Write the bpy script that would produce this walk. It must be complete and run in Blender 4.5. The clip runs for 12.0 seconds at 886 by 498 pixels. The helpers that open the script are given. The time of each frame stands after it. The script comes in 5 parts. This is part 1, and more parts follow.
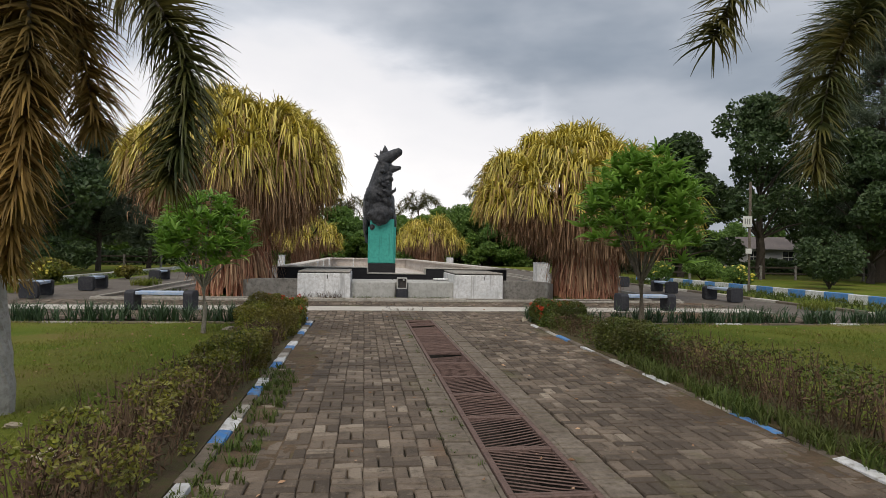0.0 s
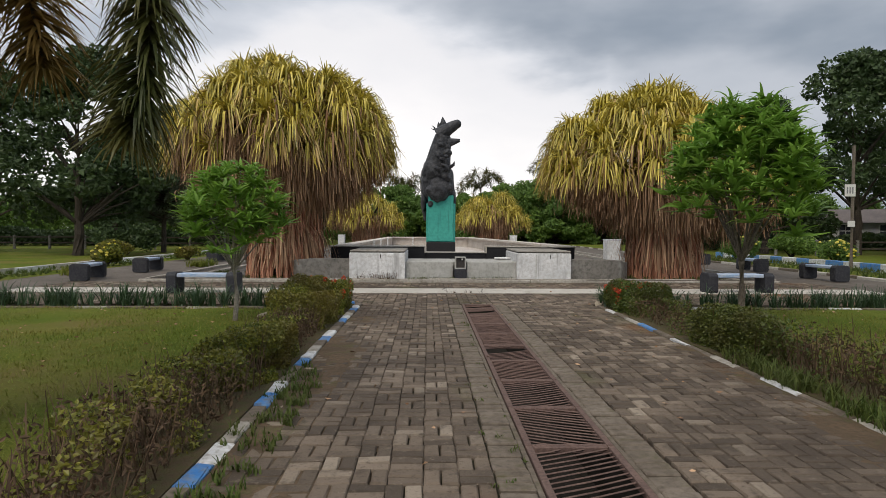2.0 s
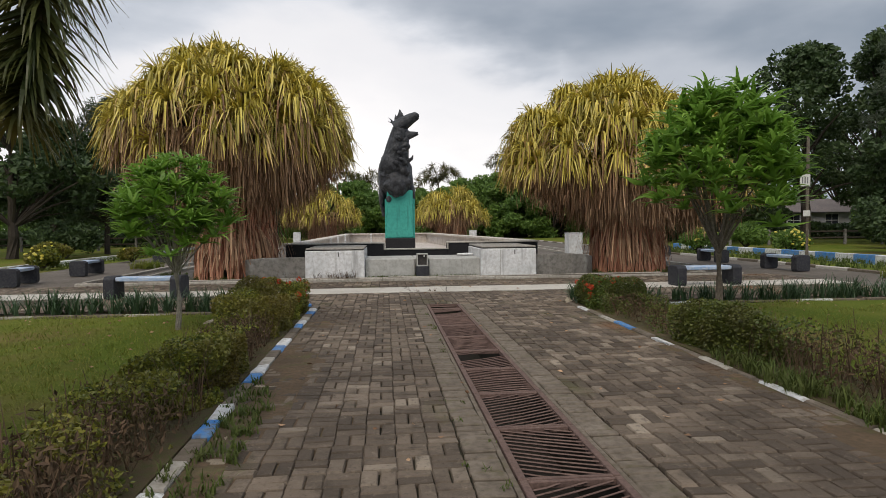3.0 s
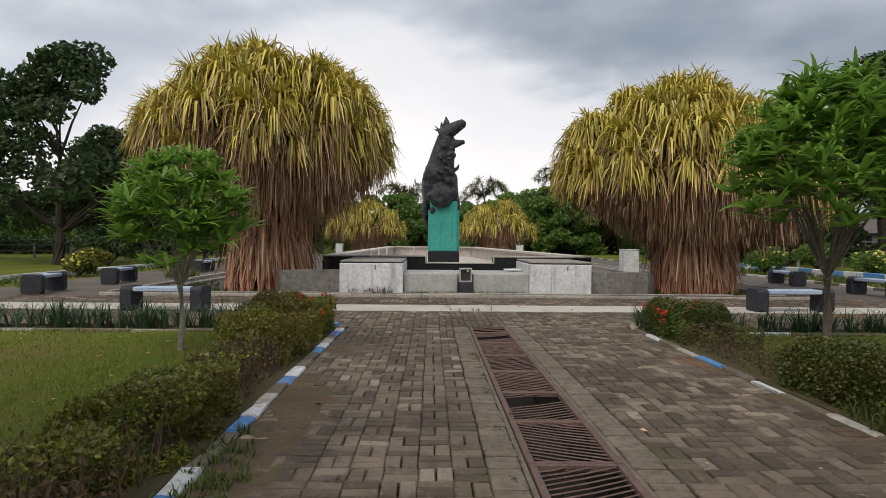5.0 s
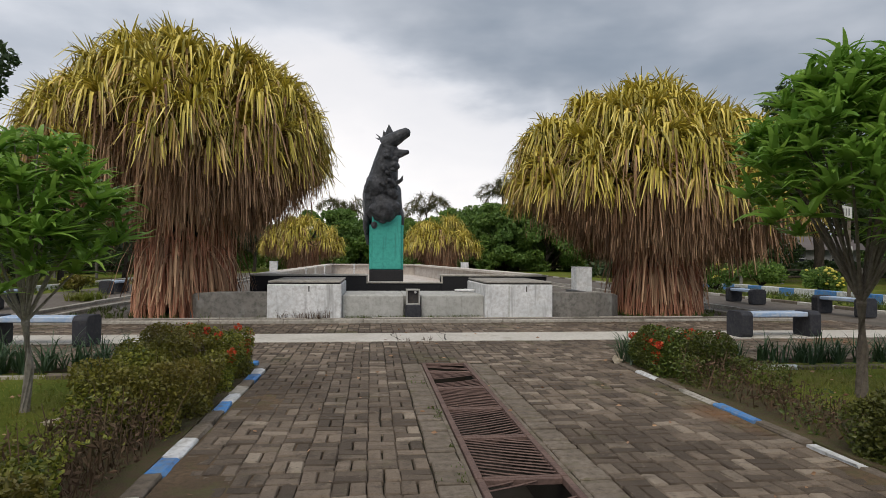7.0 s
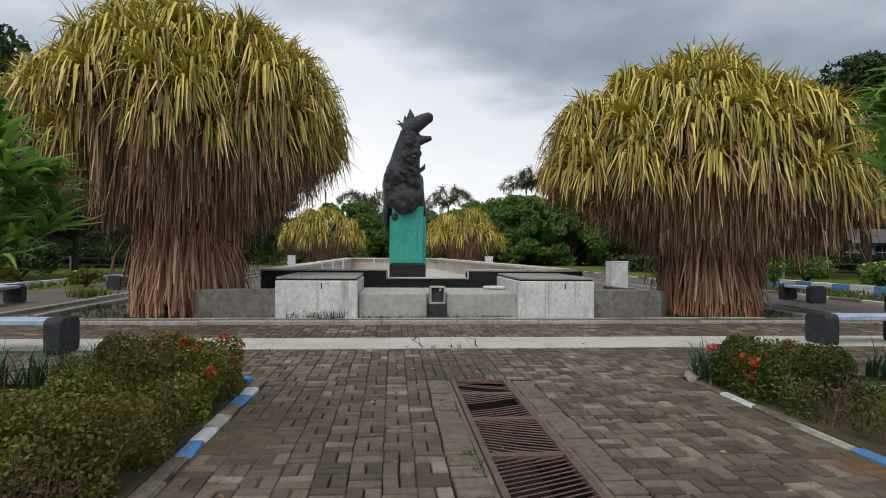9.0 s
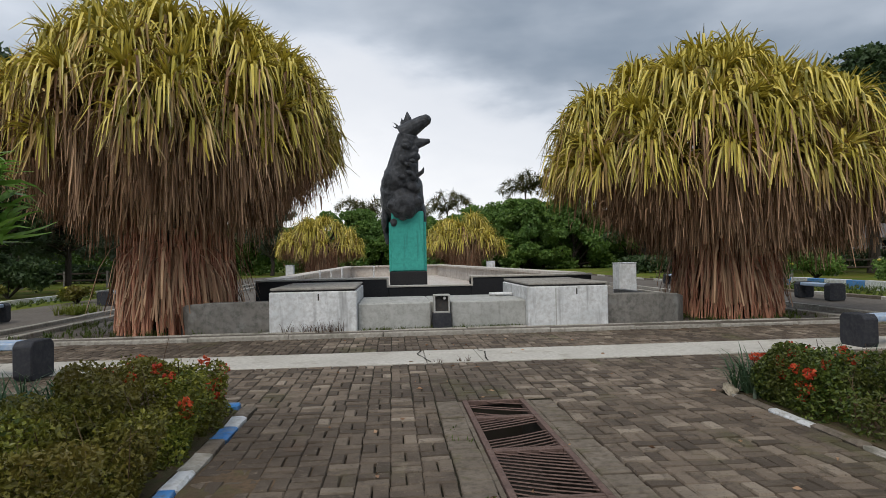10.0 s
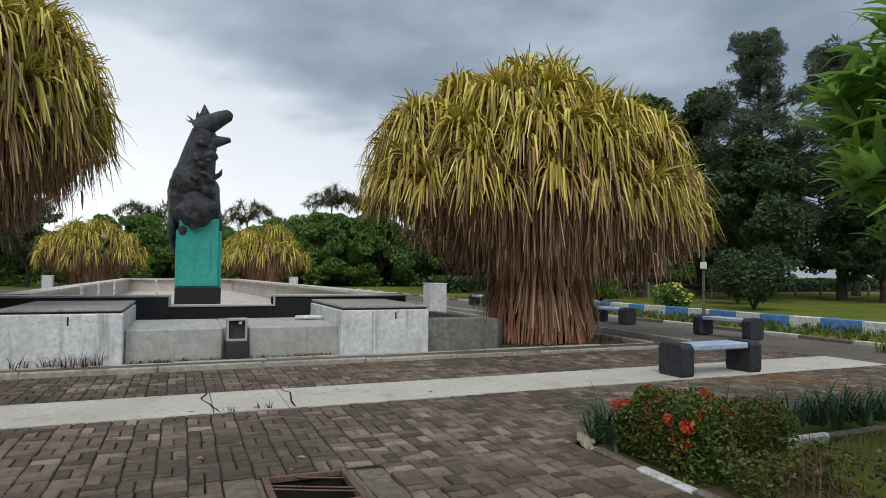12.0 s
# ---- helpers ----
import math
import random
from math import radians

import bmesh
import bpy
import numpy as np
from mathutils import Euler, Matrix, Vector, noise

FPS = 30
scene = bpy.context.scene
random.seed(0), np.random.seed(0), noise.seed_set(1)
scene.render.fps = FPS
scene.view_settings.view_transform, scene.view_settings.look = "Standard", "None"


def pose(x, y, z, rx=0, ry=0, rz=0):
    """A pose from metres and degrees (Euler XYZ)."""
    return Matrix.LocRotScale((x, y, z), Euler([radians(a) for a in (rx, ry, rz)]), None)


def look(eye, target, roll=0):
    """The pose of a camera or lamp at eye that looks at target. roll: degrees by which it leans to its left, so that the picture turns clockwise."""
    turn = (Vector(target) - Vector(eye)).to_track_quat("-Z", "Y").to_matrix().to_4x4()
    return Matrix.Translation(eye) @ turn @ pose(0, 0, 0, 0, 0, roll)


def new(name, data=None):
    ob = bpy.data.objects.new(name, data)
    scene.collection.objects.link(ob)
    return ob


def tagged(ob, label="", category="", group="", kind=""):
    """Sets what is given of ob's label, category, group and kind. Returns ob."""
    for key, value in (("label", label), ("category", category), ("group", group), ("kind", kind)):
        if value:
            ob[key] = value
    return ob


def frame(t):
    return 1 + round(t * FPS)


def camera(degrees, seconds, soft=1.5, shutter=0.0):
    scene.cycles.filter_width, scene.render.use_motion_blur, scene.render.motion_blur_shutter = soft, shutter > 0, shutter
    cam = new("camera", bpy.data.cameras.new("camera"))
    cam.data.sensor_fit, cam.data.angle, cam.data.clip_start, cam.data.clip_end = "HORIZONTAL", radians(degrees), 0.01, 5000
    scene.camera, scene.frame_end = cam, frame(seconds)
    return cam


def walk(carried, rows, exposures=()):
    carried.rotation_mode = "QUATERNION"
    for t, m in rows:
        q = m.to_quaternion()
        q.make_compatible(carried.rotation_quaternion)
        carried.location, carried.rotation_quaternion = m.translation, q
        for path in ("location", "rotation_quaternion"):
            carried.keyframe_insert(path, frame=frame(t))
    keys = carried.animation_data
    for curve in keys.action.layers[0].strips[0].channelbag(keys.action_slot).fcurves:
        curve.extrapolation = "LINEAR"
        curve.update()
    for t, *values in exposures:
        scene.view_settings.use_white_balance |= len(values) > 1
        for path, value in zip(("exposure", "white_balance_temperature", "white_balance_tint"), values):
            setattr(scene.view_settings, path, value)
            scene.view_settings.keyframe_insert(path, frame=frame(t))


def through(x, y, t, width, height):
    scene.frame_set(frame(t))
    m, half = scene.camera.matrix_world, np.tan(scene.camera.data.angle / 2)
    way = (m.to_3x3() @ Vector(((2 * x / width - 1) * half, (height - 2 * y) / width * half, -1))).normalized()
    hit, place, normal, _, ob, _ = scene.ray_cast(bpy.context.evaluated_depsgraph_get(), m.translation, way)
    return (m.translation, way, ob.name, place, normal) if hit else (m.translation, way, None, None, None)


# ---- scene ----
cam = camera(70.8, 12.0, soft=0.6)
PATH = [
    (0, (-0.25, 0.286, 1.469), (0.0, 2.271, 1.479), 1.0),
    (0.5, (-0.156, 0.571, 1.406), (0.052, 2.56, 1.397), -0.2),
    (1, (-0.078, 1.037, 1.375), (0.048, 3.033, 1.367), 1.7),
    (1.5, (-0.076, 1.381, 1.407), (0.105, 3.373, 1.365), -0.4),
    (2, (-0.003, 1.757, 1.412), (0.044, 3.756, 1.352), 0.3),
    (2.5, (-0.051, 2.1, 1.411), (0.068, 4.096, 1.356), 0.3),
    (2.7, (-0.065, 2.238, 1.42), (0.112, 4.229, 1.345), -0.6),
    (4.3, (-0.086, 3.416, 1.338), (0.103, 5.407, 1.314), -0.7),
    (4.5, (-0.051, 3.562, 1.338), (0.057, 5.559, 1.343), -1.1),
    (5, (0.038, 3.819, 1.357), (0.076, 5.818, 1.329), 0.5),
    (5.5, (-0.009, 4.415, 1.383), (0.069, 6.414, 1.384), -0.3),
    (6, (0.066, 4.823, 1.361), (0.156, 6.821, 1.346), -0.4),
    (6.5, (0.06, 5.151, 1.351), (0.228, 7.144, 1.382), 1.3),
    (6.7, (0.029, 5.317, 1.364), (0.257, 7.304, 1.399), 0.4),
    (8.3, (-0.058, 6.654, 1.313), (0.112, 8.647, 1.275), -0.9),
    (8.5, (-0.037, 6.769, 1.328), (0.055, 8.767, 1.309), -1.4),
    (9, (0.026, 7.068, 1.351), (0.186, 9.062, 1.359), 0.4),
    (9.5, (-0.008, 7.342, 1.386), (0.208, 9.33, 1.425), -0.1),
    (10, (0.011, 7.761, 1.351), (0.173, 9.755, 1.378), -1.1),
    (10.5, (0.008, 8.083, 1.381), (0.091, 10.08, 1.295), 0.4),
    (11, (-0.035, 8.548, 1.397), (0.133, 10.54, 1.343), -0.6),
    (11.5, (0.048, 8.847, 1.395), (0.37, 10.82, 1.439), -0.4),
    (12, (0.113, 9.184, 1.403), (0.882, 11.029, 1.479), 0.6),
]
walk(cam, [(t, look(eye, target, roll)) for t, eye, target, roll in PATH], exposures=((0.0, 0.02, 6850, 13), (6.7, 0.0, 6800, 13), (9.0, -0.06, 6500, 11), (11.0, -0.08, 6450, 10.5), (12.0, -0.06, 6350, 9)))

# ---- world and sun ----
SUN_AZ, SUN_EL = 205.0, 52.0
world = bpy.data.worlds.new("overcast_sky")
scene.world = world
world.use_nodes = True
wt = world.node_tree
wt.nodes.clear()


def wnode(kind, **inputs):
    n = wt.nodes.new(kind)
    for key, value in inputs.items():
        n.inputs[key].default_value = value
    return n


def wmath(op, a, b=None, clamp=False):
    n = wt.nodes.new("ShaderNodeMath")
    n.operation, n.use_clamp = op, clamp
    for slot, v in ((0, a), (1, b)):
        if v is None:
            continue
        if isinstance(v, (int, float)):
            n.inputs[slot].default_value = v
        else:
            wt.links.new(v, n.inputs[slot])
    return n.outputs[0]


def wsmooth(v, lo, hi):
    n = wt.nodes.new("ShaderNodeMapRange")
    n.interpolation_type = "SMOOTHSTEP"
    wt.links.new(v, n.inputs[0])
    n.inputs[1].default_value, n.inputs[2].default_value = lo, hi
    return n.outputs[0]


def wmix(f, a, b):
    n = wt.nodes.new("ShaderNodeMix")
    n.data_type = "RGBA"
    for slot, v in ((0, f), (6, a), (7, b)):
        if isinstance(v, (tuple, float)):
            n.inputs[slot].default_value = v
        else:
            wt.links.new(v, n.inputs[slot])
    return n.outputs[2]


coord = wt.nodes.new("ShaderNodeTexCoord")
sep = wt.nodes.new("ShaderNodeSeparateXYZ")
wt.links.new(coord.outputs["Generated"], sep.inputs[0])
DX, DY, DZ = sep.outputs
plane = wt.nodes.new("ShaderNodeCombineXYZ")
wt.links.new(wmath("MULTIPLY", DX, 1.0), plane.inputs[0])
wt.links.new(wmath("MULTIPLY", DY, 1.0), plane.inputs[1])
wt.links.new(wmath("MULTIPLY", DZ, 2.6), plane.inputs[2])
cloud_big = wnode("ShaderNodeTexNoise", Scale=1.9, Detail=5.0, Roughness=0.5, Distortion=0.0)
cloud_fine = wnode("ShaderNodeTexNoise", Scale=5.0, Detail=7.0, Roughness=0.52, Distortion=0.1)
for n in (cloud_big, cloud_fine):
    wt.links.new(plane.outputs[0], n.inputs["Vector"])
billow = wmath("ADD", wmath("MULTIPLY", cloud_big.outputs[0], 0.65), wmath("MULTIPLY", cloud_fine.outputs[0], 0.35))
# thin bright part of the cloud low ahead
az = wmath("ARCTAN2", DX, DY)
el = wmath("ARCSINE", DZ)
rag = wmath("SUBTRACT", billow, 0.5)
edge = wmath("SUBTRACT", 0.305, wmath("MULTIPLY", wmath("MAXIMUM", wmath("ADD", az, 0.05), 0.0), 0.33))
edge = wmath("SUBTRACT", edge, wmath("MULTIPLY", wmath("MAXIMUM", wmath("SUBTRACT", az, 0.28), 0.0), 1.1))
edge = wmath("SUBTRACT", edge, wmath("MULTIPLY", wmath("MAXIMUM", wmath("SUBTRACT", -0.20, az), 0.0), 0.45))
over = wmath("SUBTRACT", wmath("SUBTRACT", el, edge), wmath("MULTIPLY", rag, 0.34))
thin = wmath("SUBTRACT", 1.0, wsmooth(over, -0.035, 0.03))
low = wmath("SUBTRACT", 1.0, wsmooth(el, -0.02, 0.34))
grey = wmix(wsmooth(billow, 0.36, 0.62), (0.45, 0.52, 0.61, 1), (0.76, 0.82, 0.90, 1))
grey = wmix(wmath("MULTIPLY", low, 0.62), grey, (0.78, 0.81, 0.86, 1))
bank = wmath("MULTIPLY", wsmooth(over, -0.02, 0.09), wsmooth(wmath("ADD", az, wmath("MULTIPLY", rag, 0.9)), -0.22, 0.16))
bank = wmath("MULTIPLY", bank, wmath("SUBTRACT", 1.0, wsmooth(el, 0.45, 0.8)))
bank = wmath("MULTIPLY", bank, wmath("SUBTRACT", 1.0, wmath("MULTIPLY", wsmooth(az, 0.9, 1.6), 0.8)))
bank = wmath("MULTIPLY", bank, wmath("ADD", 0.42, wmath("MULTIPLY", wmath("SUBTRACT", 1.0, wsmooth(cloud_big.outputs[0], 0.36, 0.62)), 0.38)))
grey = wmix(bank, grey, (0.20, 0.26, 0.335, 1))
veil = wmath("MULTIPLY", wsmooth(wmath("ADD", over, wmath("MULTIPLY", cloud_fine.outputs[0], 0.30)), -0.10, 0.16), 0.8)
bright = wmix(veil, (1.10, 1.11, 1.12, 1), (0.80, 0.84, 0.90, 1))
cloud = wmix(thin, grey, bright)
sky = wnode("ShaderNodeTexSky")
sky.sky_type, sky.sun_disc = "NISHITA", False
sky.sun_elevation, sky.sun_rotation = radians(SUN_EL), radians(SUN_AZ)
blue = wt.nodes.new("ShaderNodeVectorMath")
blue.operation = "SCALE"
blue.inputs["Scale"].default_value = 0.1
wt.links.new(sky.outputs[0], blue.inputs[0])
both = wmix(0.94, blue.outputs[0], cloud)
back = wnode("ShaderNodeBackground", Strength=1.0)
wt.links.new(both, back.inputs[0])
wt.links.new(back.outputs[0], wt.nodes.new("ShaderNodeOutputWorld").inputs[0])

sun = new("sun", bpy.data.lights.new("sun", "SUN"))
sun.data.energy, sun.data.angle, sun.data.color = 1.6, radians(35), (1.0, 0.93, 0.80)
sun.matrix_world = look((0, 0, 30), (-30 * math.sin(radians(SUN_AZ)) / math.tan(radians(SUN_EL)), -30 * math.cos(radians(SUN_AZ)) / math.tan(radians(SUN_EL)), 0))

# ---- materials ----


class Shade:
    """A small builder of node materials."""

    def __init__(self, name, rough=0.8, metal=0.0, spec=0.3):
        self.m = bpy.data.materials.new(name)
        self.m.use_nodes = True
        self.t = self.m.node_tree
        self.b = self.t.nodes["Principled BSDF"]
        self.b.inputs["Roughness"].default_value = rough
        self.b.inputs["Metallic"].default_value = metal
        self.b.inputs["Specular IOR Level"].default_value = spec
        self.pos = self.t.nodes.new("ShaderNodeNewGeometry").outputs["Position"]

    def link(self, a, b):
        self.t.links.new(a, b)

    def put(self, socket, v):
        if isinstance(v, (int, float, tuple)):
            socket.default_value = v
        else:
            self.link(v, socket)

    def noise(self, scale, detail=4.0, rough=0.55, stretch=(1, 1, 1), vec=None):
        mp = self.t.nodes.new("ShaderNodeMapping")
        mp.inputs["Scale"].default_value = stretch
        self.link(vec or self.pos, mp.inputs[0])
        n = self.t.nodes.new("ShaderNodeTexNoise")
        n.inputs["Scale"].default_value, n.inputs["Detail"].default_value, n.inputs["Roughness"].default_value = scale, detail, rough
        self.link(mp.outputs[0], n.inputs["Vector"])
        return n.outputs[0]

    def ramp(self, v, lo, hi):
        n = self.t.nodes.new("ShaderNodeMapRange")
        self.link(v, n.inputs[0])
        n.inputs[1].default_value, n.inputs[2].default_value = lo, hi
        return n.outputs[0]

    def mix(self, f, a, b, how="MIX"):
        n = self.t.nodes.new("ShaderNodeMix")
        n.data_type, n.blend_type = "RGBA", how
        for slot, v in ((0, f), (6, a), (7, b)):
            self.put(n.inputs[slot], (*v, 1) if isinstance(v, tuple) and len(v) == 3 else v)
        return n.outputs[2]

    def random(self):
        a = self.t.nodes.new("ShaderNodeObjectInfo").outputs["Random"]
        b = self.t.nodes.new("ShaderNodeNewGeometry").outputs["Random Per Island"]
        add = self.t.nodes.new("ShaderNodeMath")
        add.operation = "ADD"
        self.link(a, add.inputs[0])
        self.link(b, add.inputs[1])
        fr = self.t.nodes.new("ShaderNodeMath")
        fr.operation = "FRACT"
        self.link(add.outputs[0], fr.inputs[0])
        return fr.outputs[0]

    def colour(self, v):
        self.put(self.b.inputs["Base Color"], (*v, 1) if isinstance(v, tuple) else v)
        return self

    def bump(self, v, strength=0.4, distance=0.01):
        n = self.t.nodes.new("ShaderNodeBump")
        n.inputs["Strength"].default_value, n.inputs["Distance"].default_value = strength, distance
        self.link(v, n.inputs["Height"])
        self.link(n.outputs[0], self.b.inputs["Normal"])
        return self

    def glow_through(self, colour, amount):
        """Light that passes through thin leaves."""
        tr = self.t.nodes.new("ShaderNodeBsdfTranslucent")
        self.put(tr.inputs[0], colour)
        mx = self.t.nodes.new("ShaderNodeMixShader")
        mx.inputs[0].default_value = amount
        out = self.t.nodes["Material Output"]
        self.link(self.b.outputs[0], mx.inputs[1])
        self.link(tr.outputs[0], mx.inputs[2])
        self.link(mx.outputs[0], out.inputs[0])
        return self


def stone(name, a, b, c, rough=0.85, big=0.7, fine=14.0, bump=0.35, dist=0.006, stain=None, streak=False):
    s = Shade(name, rough)
    col = s.mix(s.ramp(s.noise(big, 5), 0.35, 0.68), a, b)
    col = s.mix(s.ramp(s.noise(fine, 6, 0.65), 0.42, 0.75), col, c)
    if streak:
        col = s.mix(s.ramp(s.noise(5.0, 4, 0.6, (1.6, 1.6, 0.16)), 0.55, 0.8), col, stain)
    elif stain:
        col = s.mix(s.ramp(s.noise(big * 2.3, 6, 0.6), 0.55, 0.75), col, stain)
    s.colour(col)
    s.bump(s.noise(fine * 5, 5, 0.7), bump, dist)
    return s.m


def leafy(name, a, b, c, rough=0.5, through=0.3, patch=1.2, spec=0.35):
    s = Shade(name, rough, 0.0, spec)
    col = s.mix(s.random(), a, b)
    col = s.mix(s.ramp(s.noise(patch, 3), 0.4, 0.7), col, c)
    s.colour(col)
    if through:
        s.glow_through(col, through)
    return s.m


def paver_material():
    s = Shade("worn_paver", 0.82)
    r = s.random()
    col = s.mix(s.ramp(r, 0.0, 0.85), (0.078, 0.060, 0.045), (0.215, 0.168, 0.127))
    col = s.mix(s.ramp(r, 0.84, 1.0), col, (0.33, 0.275, 0.215))
    col = s.mix(s.ramp(s.noise(0.55, 5, 0.6), 0.45, 0.68), col, (0.075, 0.057, 0.043))
    col = s.mix(s.ramp(s.noise(11, 6, 0.75), 0.56, 0.84), col, (0.30, 0.245, 0.19))
    col = s.mix(s.ramp(s.noise(7, 5, 0.7), 0.55, 0.75), col, (0.06, 0.046, 0.035))
    col = s.mix(s.ramp(s.noise(0.42, 3, 0.5, (1, 0.7, 1)), 0.60, 0.72), col, (0.19, 0.098, 0.045))
    col = s.mix(s.ramp(s.noise(0.8, 5, 0.6, (1.3, 0.5, 1)), 0.58, 0.76), col, (0.10, 0.10, 0.038))
    col = s.mix(s.ramp(s.noise(3.2, 8, 0.75), 0.53, 0.74), col, (0.05, 0.04, 0.03))
    col = s.mix(s.ramp(s.noise(34, 6, 0.8), 0.54, 0.72), col, (0.05, 0.04, 0.03))
    col = s.mix(s.ramp(s.noise(22, 6, 0.8, vec=None), 0.62, 0.80), col, (0.36, 0.30, 0.235))
    s.colour(col)
    s.bump(s.noise(38, 7, 0.8), 0.7, 0.010)
    return s.m


def grass_ground():
    s = Shade("grass_and_soil", 0.95, 0, 0.1)
    col = s.mix(s.ramp(s.noise(0.5, 5), 0.38, 0.66), (0.10, 0.145, 0.017), (0.175, 0.19, 0.034))
    col = s.mix(s.ramp(s.noise(30, 5, 0.7), 0.45, 0.75), col, (0.08, 0.11, 0.018))
    col = s.mix(s.ramp(s.noise(0.33, 6, 0.65), 0.52, 0.72), col, (0.20, 0.14, 0.06))
    s.colour(col)
    s.bump(s.noise(45, 5, 0.8), 0.8, 0.03)
    return s.m


M_PAVER = paver_material()
M_BED = stone("joint_soil", (0.016, 0.013, 0.009), (0.03, 0.024, 0.016), (0.035, 0.038, 0.016), 0.95, 1.5, 30)
M_FARPAVE = stone("weathered_paving", (0.115, 0.098, 0.082), (0.175, 0.152, 0.13), (0.085, 0.072, 0.058), 0.85, 0.6, 9, stain=(0.07, 0.065, 0.05))
M_GRASS = grass_ground()
M_STRIP = stone("pale_concrete", (0.50, 0.475, 0.43), (0.60, 0.575, 0.525), (0.40, 0.375, 0.33), 0.85, 1.1, 18, stain=(0.33, 0.30, 0.25))
M_BORDER = stone("border_concrete", (0.15, 0.122, 0.095), (0.225, 0.188, 0.15), (0.08, 0.065, 0.048), 0.85, 2.6, 16, stain=(0.10, 0.09, 0.045))
M_WALL = stone("grey_render", (0.41, 0.41, 0.39), (0.52, 0.52, 0.50), (0.31, 0.31, 0.285), 0.85, 1.2, 12, stain=(0.17, 0.175, 0.145), streak=True)
M_BLOCK = stone("whitewashed_concrete", (0.62, 0.64, 0.65), (0.80, 0.81, 0.82), (0.46, 0.45, 0.44), 0.8, 2.6, 11, stain=(0.29, 0.29, 0.29), streak=True)
M_DARKWALL = stone("mossy_dark_concrete", (0.19, 0.175, 0.155), (0.26, 0.245, 0.225), (0.09, 0.09, 0.08), 0.85, 1.3, 10, stain=(0.30, 0.30, 0.28))
M_BLACK = stone("black_tile", (0.012, 0.012, 0.014), (0.022, 0.022, 0.025), (0.03, 0.03, 0.032), 0.45, 1.5, 20, 0.15)
M_POOL = stone("stained_pool_render", (0.52, 0.48, 0.44), (0.64, 0.60, 0.55), (0.40, 0.34, 0.30), 0.75, 0.7, 6, stain=(0.30, 0.22, 0.17))
M_RIM = stone("pool_rim_concrete", (0.56, 0.52, 0.47), (0.66, 0.62, 0.57), (0.42, 0.36, 0.31), 0.8, 0.9, 9, stain=(0.30, 0.21, 0.17))
M_TEAL = stone("teal_paint", (0.045, 0.36, 0.31), (0.06, 0.42, 0.36), (0.035, 0.29, 0.25), 0.6, 1.0, 9, 0.2, stain=(0.03, 0.17, 0.16), streak=True)
M_STATUE = stone("dark_bronze", (0.018, 0.019, 0.023), (0.036, 0.038, 0.044), (0.085, 0.09, 0.10), 0.40, 1.5, 6, 0.9, 0.03)
M_BENCH = stone("dark_bench_paint", (0.022, 0.024, 0.032), (0.035, 0.037, 0.046), (0.06, 0.06, 0.062), 0.75, 3, 18)
M_SEAT = stone("pale_blue_paint", (0.25, 0.38, 0.58), (0.42, 0.52, 0.66), (0.55, 0.58, 0.62), 0.6, 3, 12)
M_BLUE = stone("blue_kerb_paint", (0.035, 0.20, 0.55), (0.09, 0.29, 0.62), (0.22, 0.27, 0.32), 0.7, 5, 11, 0.6, 0.012, stain=(0.16, 0.145, 0.12))
M_WHITE = stone("white_kerb_paint", (0.64, 0.66, 0.68), (0.78, 0.79, 0.80), (0.42, 0.41, 0.38), 0.7, 5, 11, 0.6, 0.012, stain=(0.22, 0.20, 0.17))
M_EDGE = stone("weathered_edge_concrete", (0.36, 0.335, 0.295), (0.47, 0.44, 0.39), (0.21, 0.195, 0.16), 0.85, 1.2, 14, stain=(0.13, 0.125, 0.09))
M_RUST = stone("rusted_iron", (0.13, 0.085, 0.075), (0.19, 0.125, 0.105), (0.085, 0.055, 0.045), 0.85, 6, 40, 0.5, 0.003)
M_MUD = stone("drain_mud", (0.018, 0.014, 0.011), (0.03, 0.024, 0.02), (0.02, 0.02, 0.012), 0.9, 2, 12)
M_SOIL = stone("hedge_soil", (0.085, 0.062, 0.036), (0.14, 0.098, 0.055), (0.085, 0.10, 0.028), 0.95, 1.8, 16, 0.8, 0.03)
M_DIRT = stone("washed_dirt", (0.10, 0.07, 0.045), (0.165, 0.11, 0.068), (0.075, 0.058, 0.036), 0.95, 1.6, 22, 0.8, 0.012, stain=(0.10, 0.105, 0.04))
M_ROCK = stone("pale_stone", (0.42, 0.36, 0.27), (0.50, 0.44, 0.34), (0.30, 0.25, 0.19), 0.9, 6, 25, 0.6, 0.02)
# near-black colour standing in for shade in the lid gap and lamp opening
M_OPENING_DARK = stone("opening_dark", (0.03, 0.03, 0.032), (0.05, 0.05, 0.05), (0.08, 0.06, 0.05), 0.6, 4, 20)
M_SIGN = stone("faded_signboard", (0.62, 0.62, 0.60), (0.70, 0.70, 0.68), (0.5, 0.5, 0.48), 0.6, 4, 20, 0.1)
M_INK = stone("faded_print", (0.16, 0.17, 0.18), (0.22, 0.22, 0.23), (0.3, 0.3, 0.3), 0.7, 5, 20, 0.1)
M_LENS = stone("frosted_lens", (0.75, 0.75, 0.73), (0.8, 0.8, 0.78), (0.7, 0.7, 0.7), 0.3, 5, 20, 0.1)
M_LID = stone("weathered_lid", (0.30, 0.285, 0.26), (0.42, 0.40, 0.36), (0.17, 0.155, 0.13), 0.8, 2, 14)
M_BARK = stone("grey_bark", (0.15, 0.125, 0.10), (0.22, 0.19, 0.155), (0.09, 0.075, 0.06), 0.9, 4, 25, 0.7, 0.02)
